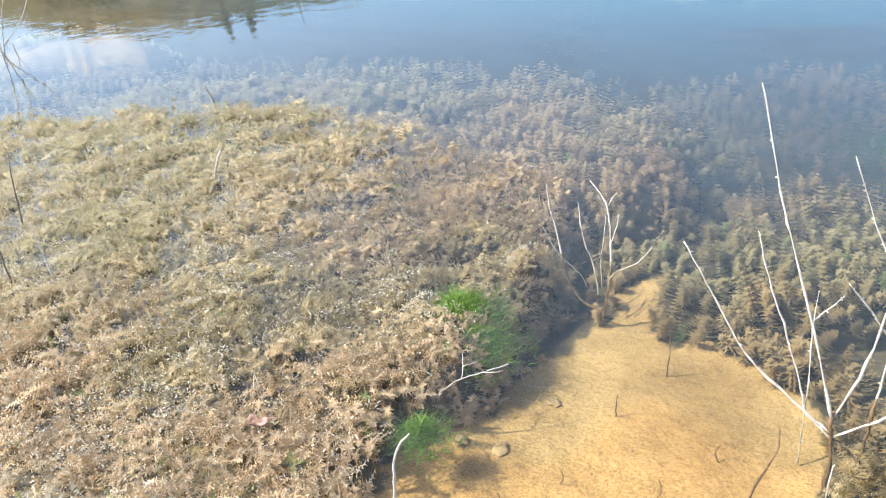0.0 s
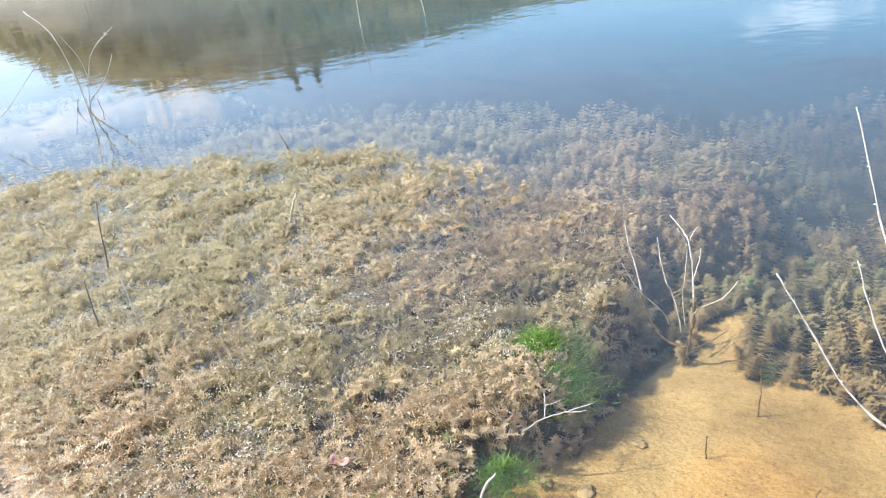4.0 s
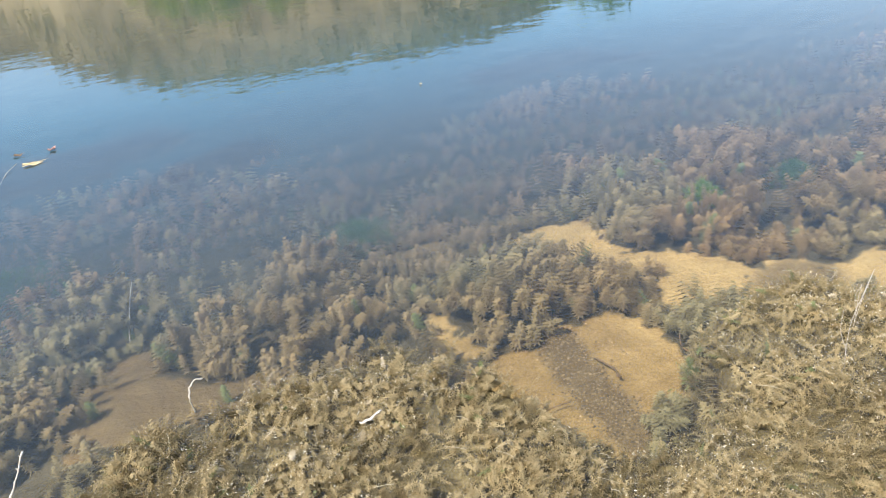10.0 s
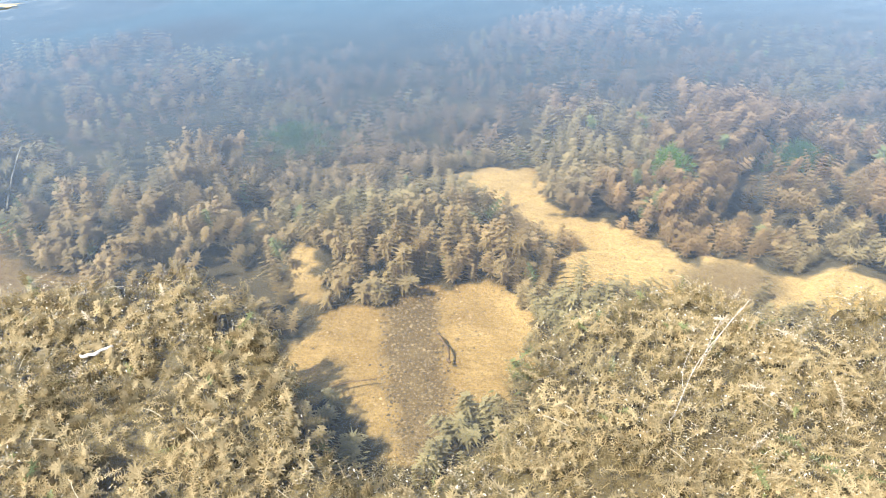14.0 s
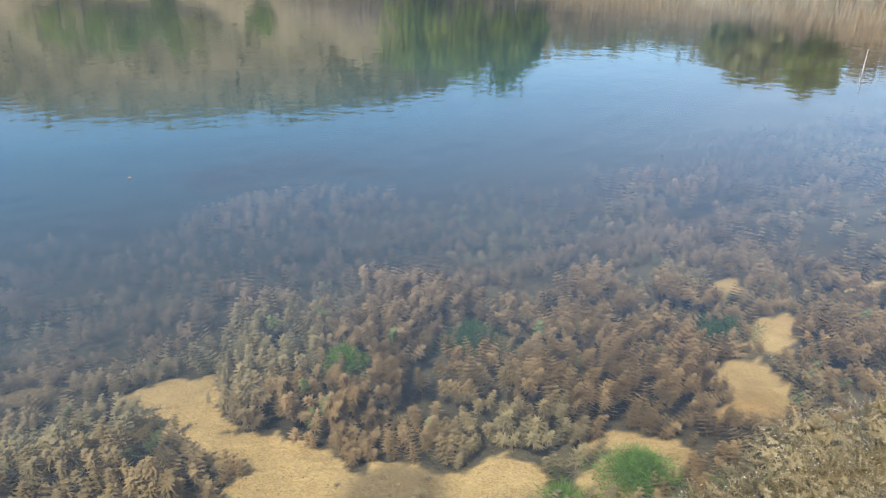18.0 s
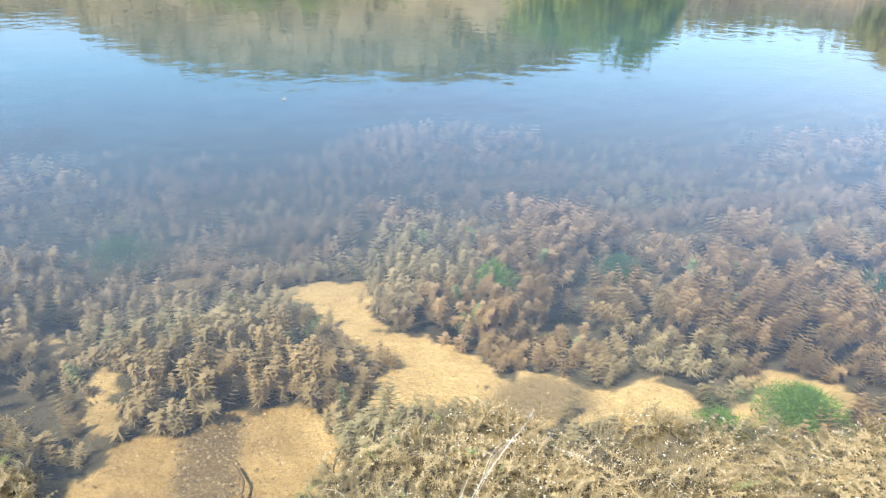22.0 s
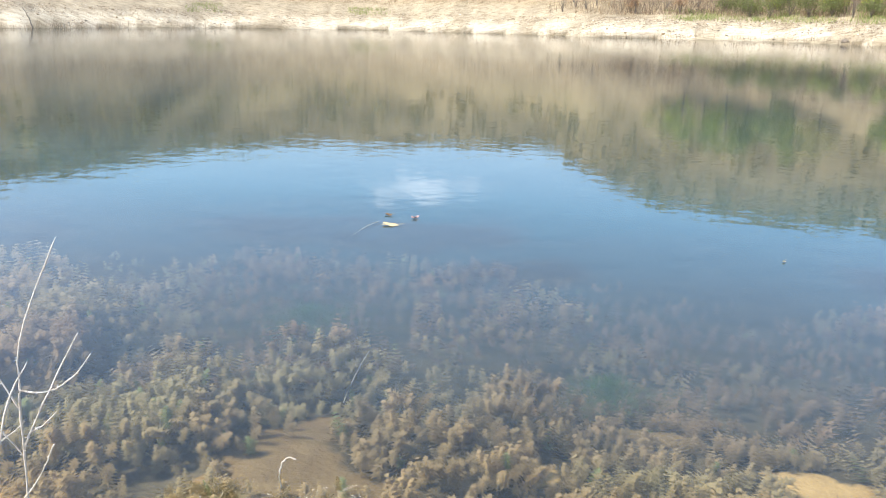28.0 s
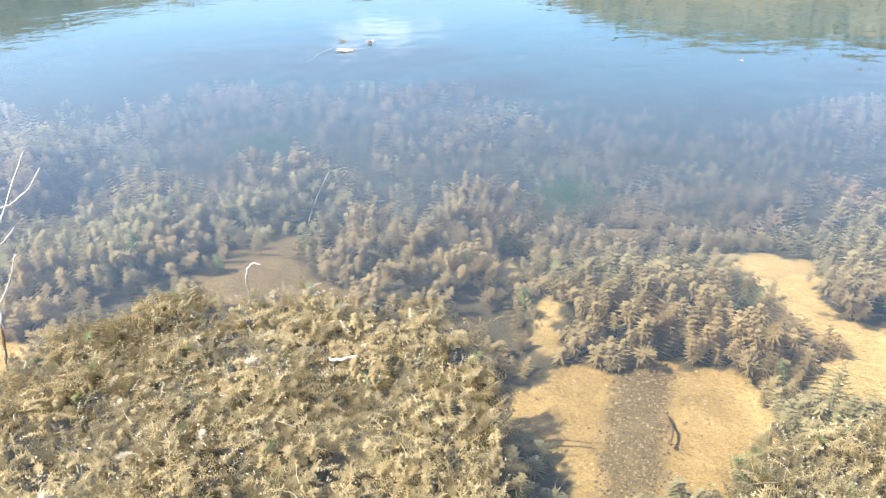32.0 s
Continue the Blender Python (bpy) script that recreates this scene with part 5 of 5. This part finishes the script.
def blade_field(name, label, n, az0, az1, b0, b1, h0, h1, w, tones, seed, lean=0.25, power=1.0):
    rng = np.random.default_rng(seed)
    az, back = rng.uniform(az0, az1, n), b0 + (b1 - b0) * rng.random(n) ** power
    x, y, z = on_far(az, back)
    soft = np.minimum(az - az0, az1 - az) / min(4.0, (az1 - az0) * 0.3) + (vnoise(x, y, 3.0, seed + 2) - 0.5) * 1.2
    ok = ((vnoise(x, y, 2.5, seed) > 0.36) | (rng.random(n) < 0.3)) & (rng.random(n) < soft + 0.3)
    x, y, z = x[ok], y[ok], z[ok]
    n = len(x)
    h = rng.uniform(h0, h1, n) * (0.6 + 0.8 * vnoise(x, y, 4, seed + 1))
    a = rng.random(n) * 6.28
    ww = w * rng.uniform(0.5, 1.5, n)
    lx, ly = rng.normal(0, lean, n) * h, rng.normal(0, lean, n) * h
    cx, cy = np.cos(a) * ww, np.sin(a) * ww
    v = np.stack([np.c_[x - cx, y - cy, z - 0.05], np.c_[x + cx, y + cy, z - 0.05], np.c_[x + lx + cx * 0.2, y + ly + cy * 0.2, z + h], np.c_[x + lx - cx * 0.2, y + ly - cy * 0.2, z + h]], 1).reshape(-1, 3)
    pick = np.array(tones)[rng.integers(0, len(tones), n)] * rng.uniform(0.7, 1.2, (n, 1))
    tagged(new(name, quads_mesh(name, v, np.arange(n * 4).reshape(-1, 4), DRYGRASS, np.repeat(pick, 4, 0))), label, "grass", kind="stuff")


STRAW = [(0.48, 0.38, 0.25), (0.42, 0.32, 0.21), (0.32, 0.23, 0.15), (0.28, 0.20, 0.13)]
blade_field("dry_grass", "tall dry straw grass and stalks on the far bank", 30000, -3, 88, 19, 44, 0.3, 1.4, 0.028, STRAW, 51, 0.22, 1.5)
blade_field("dry_grass", "tall dry straw grass on the slope behind the far shore", 12000, -60, -1, 28, 50, 0.3, 1.2, 0.03, STRAW, 52, 0.22, 1.4)
blade_field("dry_grass", "reddish dry grass on the near side of the far bank", 16000, 27, 88, 1.2, 21, 0.2, 0.8, 0.025, [(0.46, 0.32, 0.19), (0.40, 0.27, 0.17), (0.5, 0.40, 0.25)], 56, 0.25)
blade_field("dry_grass", "sparse dry tufts over the pale far shore", 9000, -55, 40, 4, 17, 0.08, 0.35, 0.02, STRAW, 57, 0.5, 0.6)
blade_field("dry_grass", "short dry tufts along the far waterline", 5000, -50, 40, -0.3, 1.6, 0.2, 0.7, 0.02, [(0.46, 0.38, 0.28), (0.36, 0.28, 0.2)], 53, 0.2)
BRUSHY = [(0.20, 0.155, 0.12), (0.26, 0.20, 0.15), (0.15, 0.12, 0.09), (0.24, 0.16, 0.11)]
blade_field("brush", "dense bare grey brown brush behind the far shore", 6000, -4, 60, 20, 36, 0.8, 2.8, 0.02, BRUSHY, 73, 0.3)
blade_field("brush", "dense bare grey brown brush behind the far shore", 7500, 0, 34, 19, 34, 0.8, 3.2, 0.022, BRUSHY, 76, 0.3)
GRASSY = [(0.24, 0.30, 0.09), (0.31, 0.34, 0.13), (0.40, 0.36, 0.19)]
for g_mid, g_half, g_n, g_seed in ((7.0, 3.0, 4200, 54), (12.0, 2.5, 2500, 58), (18.5, 4.0, 6000, 55), (-16, 1.5, 900, 59), (-27, 1.2, 700, 60)):
    blade_field("green_grass", "fresh green grass patch on the far bank", g_n, g_mid - g_half, g_mid + g_half, 13, 23, 0.15, 0.6, 0.03, GRASSY, g_seed, 0.35, 0.7)


def clods():
    """Dark clods, twigs and pale stones lying over the far shore."""
    rng = np.random.default_rng(71)
    n = 14000
    az, back = rng.uniform(-58, 60, n), 0.4 + 17 * rng.random(n) ** 0.8
    x, y, z = on_far(az, back)
    keep = rng.random(n) < 0.15 + smoothstep(0.4, 0.7, vnoise(x, y, 4.0, 72))
    x, y, z = x[keep], y[keep], z[keep]
    n = len(x)
    r = rng.uniform(0.03, 0.14, n) ** 1.0
    unit = np.array([(1, 0, 0), (0, 1, 0), (-1, 0, 0), (0, -1, 0), (0.1, 0, 0.6)])
    v = np.c_[x, y, z][:, None, :] + unit[None] * r[:, None, None] * rng.uniform(0.5, 1.5, (n, 5, 1)) * np.array((1.6, 1, 1))
    f = np.array([(0, 1, 4), (1, 2, 4), (2, 3, 4), (3, 0, 4)])[None] + (np.arange(n) * 5)[:, None, None]
    c = np.array([(0.16, 0.11, 0.075), (0.24, 0.18, 0.12), (0.5, 0.45, 0.37), (0.12, 0.09, 0.07)])[rng.integers(0, 4, n)] * rng.uniform(0.7, 1.2, (n, 1))
    tagged(new("shore_clods", quads_mesh("shore_clods", v.reshape(-1, 3), f.reshape(-1, 3), DRYGRASS, np.repeat(c, 5, 0))), "dark clods and pale stones strewn over the far shore", "stones", kind="stuff")


clods()


def leaf_cloud(centres, radii, per, size, tones, seed, origin, squash=0.8):
    rng = np.random.default_rng(seed)
    vs, ts = [], []
    for (c, r) in zip(centres, radii):
        d = rng.normal(size=(per, 3))
        d /= np.linalg.norm(d, axis=1)[:, None]
        p = np.array(c) - np.array(origin) + d * r * (0.45 + 0.6 * rng.random((per, 1))) * (1, 1, squash)
        u = rng.normal(size=(per, 3))
        u /= np.linalg.norm(u, axis=1)[:, None]
        w = np.cross(u, rng.normal(size=(per, 3)))
        w /= np.linalg.norm(w, axis=1)[:, None]
        s = size * rng.uniform(0.5, 1.3, (per, 1))
        vs.append(np.stack([p - u * s, p + w * s * 0.6, p + u * s, p - w * s * 0.6], 1).reshape(-1, 3))
        ts.append(np.repeat(np.array(tones)[rng.integers(0, len(tones), per)] * rng.uniform(0.7, 1.25, (per, 1)), 4, 0))
    v = np.concatenate(vs)
    return v, np.arange(len(v)).reshape(-1, 4), np.concatenate(ts)


def tree(label, az, back, height, spread, tones, seed, conifer=False, bare=0.3, name="tree", leaf=0.22, group="trees on the far bank"):
    x, y, z = [float(np.asarray(v).ravel()[0]) for v in on_far(np.array([az]), np.array([back]))]
    rng = np.random.default_rng(seed)
    base = (x, y, z)
    root = tagged(new(name), label, name.replace("_", " "), group)
    root.location = base
    lean = rng.normal(0, 0.04, 2) * height
    top = (x + lean[0], y + lean[1], z + height * (0.97 if conifer else 0.7))
    part("trunk", tube("trunk", [(x, y, z - 0.2), (x + lean[0] * 0.4, y + lean[1] * 0.4, z + height * 0.35), top], height * 0.018 + 0.03, 0.03, BARK, 7, 0.06, seed, base), root)
    cs, rs = [], []
    count = 16 if conifer else 13
    for i in range(count):
        k = (i + 0.5) / count
        a = rng.random() * 6.28
        hz = height * (bare + (1 - bare) * k)
        reach = spread * ((1 - k) * 0.9 + 0.08 if conifer else math.sin(math.pi * (0.18 + 0.72 * k))) * rng.uniform(0.5, 1.0)
        c = (x + lean[0] * k + math.cos(a) * reach * 0.6, y + lean[1] * k + math.sin(a) * reach * 0.6, z + hz - height * 0.05)
        cs.append(c)
        rs.append(spread * ((0.42 * (1 - k) + 0.10) if conifer else 0.42) * rng.uniform(0.7, 1.2))
        if i % 2 == 0:
            s = (x + lean[0] * 0.4 * k, y + lean[1] * 0.4 * k, z + hz * 0.7)
            part("limb", tube("limb", [s, tuple((np.array(s) + np.array(c)) / 2 + (0, 0, 0.05 * height * 0.3)), c], height * 0.006 + 0.012, 0.01, BARK, 5, 0.06, seed + i, base), root)
    v, q, t = leaf_cloud(cs, rs, 130, leaf, tones, seed, base)
    part("crown", quads_mesh("crown", v, q, LEAFAGE, t), root)
    return root


FRESH = [(0.32, 0.38, 0.07), (0.38, 0.41, 0.09), (0.26, 0.32, 0.06)]
OLIVES = [(0.33, 0.295, 0.13), (0.38, 0.33, 0.155), (0.30, 0.265, 0.12)]
DARKS = [(0.15, 0.175, 0.06), (0.17, 0.19, 0.07), (0.19, 0.20, 0.08)]
GREENS = [(0.22, 0.29, 0.08), (0.27, 0.32, 0.09), (0.19, 0.25, 0.07)]
SUNNY = [(0.46, 0.42, 0.17), (0.52, 0.46, 0.20), (0.40, 0.38, 0.14)]
for az, back, h, s, tn, sd in ((28.2, 17, 6.7, 3.4, FRESH, 9), (30.2, 16, 6.6, 3.2, GREENS, 1), (32.4, 15, 6.9, 3.4, FRESH, 2), (34.4, 17, 7.2, 3.0, GREENS, 3), (35.9, 16, 6.2, 2.3, FRESH, 4),
                              (37.2, 17, 5.0, 1.8, GREENS, 20), (49.8, 13, 2.5, 1.3, SUNNY, 5), (51.3, 14, 3.1, 1.4, SUNNY, 6), (52.9, 13.5, 2.9, 1.2, SUNNY, 10), (54.9, 13, 3.2, 1.3, FRESH, 7), (56.2, 14, 2.7, 1.1, GREENS, 8)):
    tree("round green tree on the far bank", az, back, h, s, tn, sd)
for az, back, h, s, sd, tn in ((4.4, 40, 7.0, 4.2, 11, SUNNY), (5.8, 37, 8.4, 4.6, 12, FRESH), (7.2, 41, 7.6, 5.0, 13, GREENS), (8.6, 37, 9.2, 4.8, 14, FRESH), (10.0, 40, 8.0, 5.0, 15, GREENS), (11.4, 36, 7.2, 4.6, 16, GREENS), (12.8, 40, 8.6, 4.6, 17, FRESH), (14.4, 42, 6.6, 4.4, 18, SUNNY), (18.5, 40, 4.6, 3.4, 19, FRESH)):
    tree("green leafy tree among dry bushes on the far bank", az, back, h, s, tn, sd)
for az, back, h, sd in ((-47.4, 104, 5.5, 24), (-45.8, 100, 5.0, 25)):
    tree("dark pointed conifer on the hillside", az, back, h, 1.8, DARKS, sd, True, 0.12, "conifer", 0.4, "conifers on the hill")


def bush(label, az, back, h, spread, seed, tones=None):
    """A bush of many thin bare stems, with a few leaves where it has them."""
    x, y, z = [float(np.asarray(v).ravel()[0]) for v in on_far(np.array([az]), np.array([back]))]
    rng = np.random.default_rng(seed)
    root = tagged(new("bush"), label, "bush", "bushes on the far bank")
    root.location = (x, y, z)
    tips = []
    for i in range(13):
        a, k = rng.random() * 6.28, rng.uniform(0.3, 1)
        tip = (x + math.cos(a) * spread * k, y + math.sin(a) * spread * k, z + h * rng.uniform(0.7, 1.1))
        mid = (x + math.cos(a) * spread * k * 0.35, y + math.sin(a) * spread * k * 0.35, z + h * 0.45)
        tips.append(tip)
        part("stem", tube("stem", [(x + rng.normal(0, 0.06), y + rng.normal(0, 0.06), z - 0.05), mid, tip], 0.032, 0.012, BARK, 4, 0.08, seed + i, (x, y, z)), root)
    if tones:
        v, q, t = leaf_cloud([(a, b, c - h * 0.3) for a, b, c in tips], [spread * 0.55] * 13, 45 if tones is RUST else 150, 0.09, tones, seed, (x, y, z))
        part("leaves", quads_mesh("leaves", v, q, LEAFAGE, t), root)
    return root


RUST = [(0.34, 0.22, 0.13), (0.40, 0.28, 0.17), (0.30, 0.20, 0.12)]
rb = np.random.default_rng(77)
for k in range(38):
    az = -3 + 45 * k / 37 + rb.normal(0, 0.6)
    lush = 7 < az < 20
    kind = rb.integers(0, 3)
    tones = (DARKS if rb.random() < 0.6 else FRESH) if lush and kind < 2 else (RUST if kind == 0 else None)
    label = "dark green bush on the far bank" if lush and kind < 2 else ("bush with rust brown dead leaves on the far bank" if kind == 0 else "bare grey bush on the far bank")
    bush(label, az, 19 + rb.random() * 8, rb.uniform(1.8, 3.6), rb.uniform(0.9, 1.7), 100 + k, tones)
for az, back, h, s, sd in ((9.4, 19.5, 2.8, 1.8, 301), (10.6, 18.5, 3.8, 2.4, 302), (11.8, 20, 4.2, 2.6, 303), (12.9, 19, 3.6, 2.2, 304), (14.2, 19.5, 2.6, 1.8, 305), (16.4, 18.5, 2.4, 1.6, 306)):
    bush("dense dark green bush behind the pale far shore", az, back, h, s, sd, DARKS)
bx, by, bz = (float(np.asarray(v).ravel()[0]) for v in on_far(np.array([15.2]), np.array([1.4])))
stone("dark boulder on the pale far shore", bx, by, 0.42, 0.7, 31, BARK, bz)
bx, by, bz = (float(np.asarray(v).ravel()[0]) for v in on_far(np.array([-37.2]), np.array([0.2])))
stalk("leaning dead branch at the far waterline", [(bx, by, bz - 0.3), (bx - 0.5, by, bz + 1.2), (bx - 1.1, by, bz + 2.2)], 0.09, 0.03, BARK, "shore_branch", "branches on the far shore")
pr = np.random.default_rng(88)
for k in range(46):
    az, back = pr.uniform(-42, 40), pr.uniform(0.8, 8)
    px, py, pz = (float(np.asarray(v).ravel()[0]) for v in on_far(np.array([az]), np.array([back])))
    stone("pale or grey stone on the far shore", px, py, pr.uniform(0.08, 0.26), 0.5, 200 + k, BARK if pr.random() < 0.5 else STONE, pz)


def woods():
    """The hill's scrub and trees: thousands of leaf clumps, one uneven coat."""
    rng = np.random.default_rng(61)
    n = 7000
    az, back = rng.uniform(-88, 88, n), 46 + 94 * rng.random(n) ** 0.8
    x, y, z = on_far(az, back)
    big = rng.uniform(0.6, 1.7, n) * (0.6 + 0.8 * vnoise(x, y, 14, 62)) * np.interp(back, [46, 90, 110], [1.1, 0.9, 0.6])
    grass = [(0.30, 0.25, 0.12), (0.34, 0.28, 0.14)]
    tones = np.array(OLIVES + OLIVES + [(0.31, 0.25, 0.10), (0.33, 0.26, 0.11), (0.27, 0.22, 0.08)] + grass)
    vs, ts = [], []
    per = 8
    for j in range(per):
        d = rng.normal(size=(n, 3))
        d /= np.linalg.norm(d, axis=1)[:, None]
        p = np.c_[x, y, z + big * 0.8] + d * big[:, None] * (0.9, 0.9, 0.8)
        u, w = rng.normal(size=(n, 3)), rng.normal(size=(n, 3))
        u /= np.linalg.norm(u, axis=1)[:, None]
        w = np.cross(u, w)
        w /= np.linalg.norm(w, axis=1)[:, None]
        s = (big * rng.uniform(0.28, 0.52, n))[:, None]
        vs.append(np.stack([p - u * s, p + w * s * 0.7, p + u * s, p - w * s * 0.7], 1).reshape(-1, 3))
    pick = tones[np.clip((vnoise(x, y, 22, 63) * 0.6 + rng.random(n) * 0.45) * len(tones), 0, len(tones) - 1).astype(int)]
    for j in range(per):
        ts.append(np.repeat(pick * rng.uniform(0.75, 1.2, (n, 1)), 4, 0))
    v = np.concatenate(vs)
    tagged(new("hill_scrub", quads_mesh("hill_scrub", v, np.arange(len(v)).reshape(-1, 4), LEAFAGE, np.concatenate(ts))), "olive brown scrub and small trees covering the hills", "woods", kind="stuff")


woods()
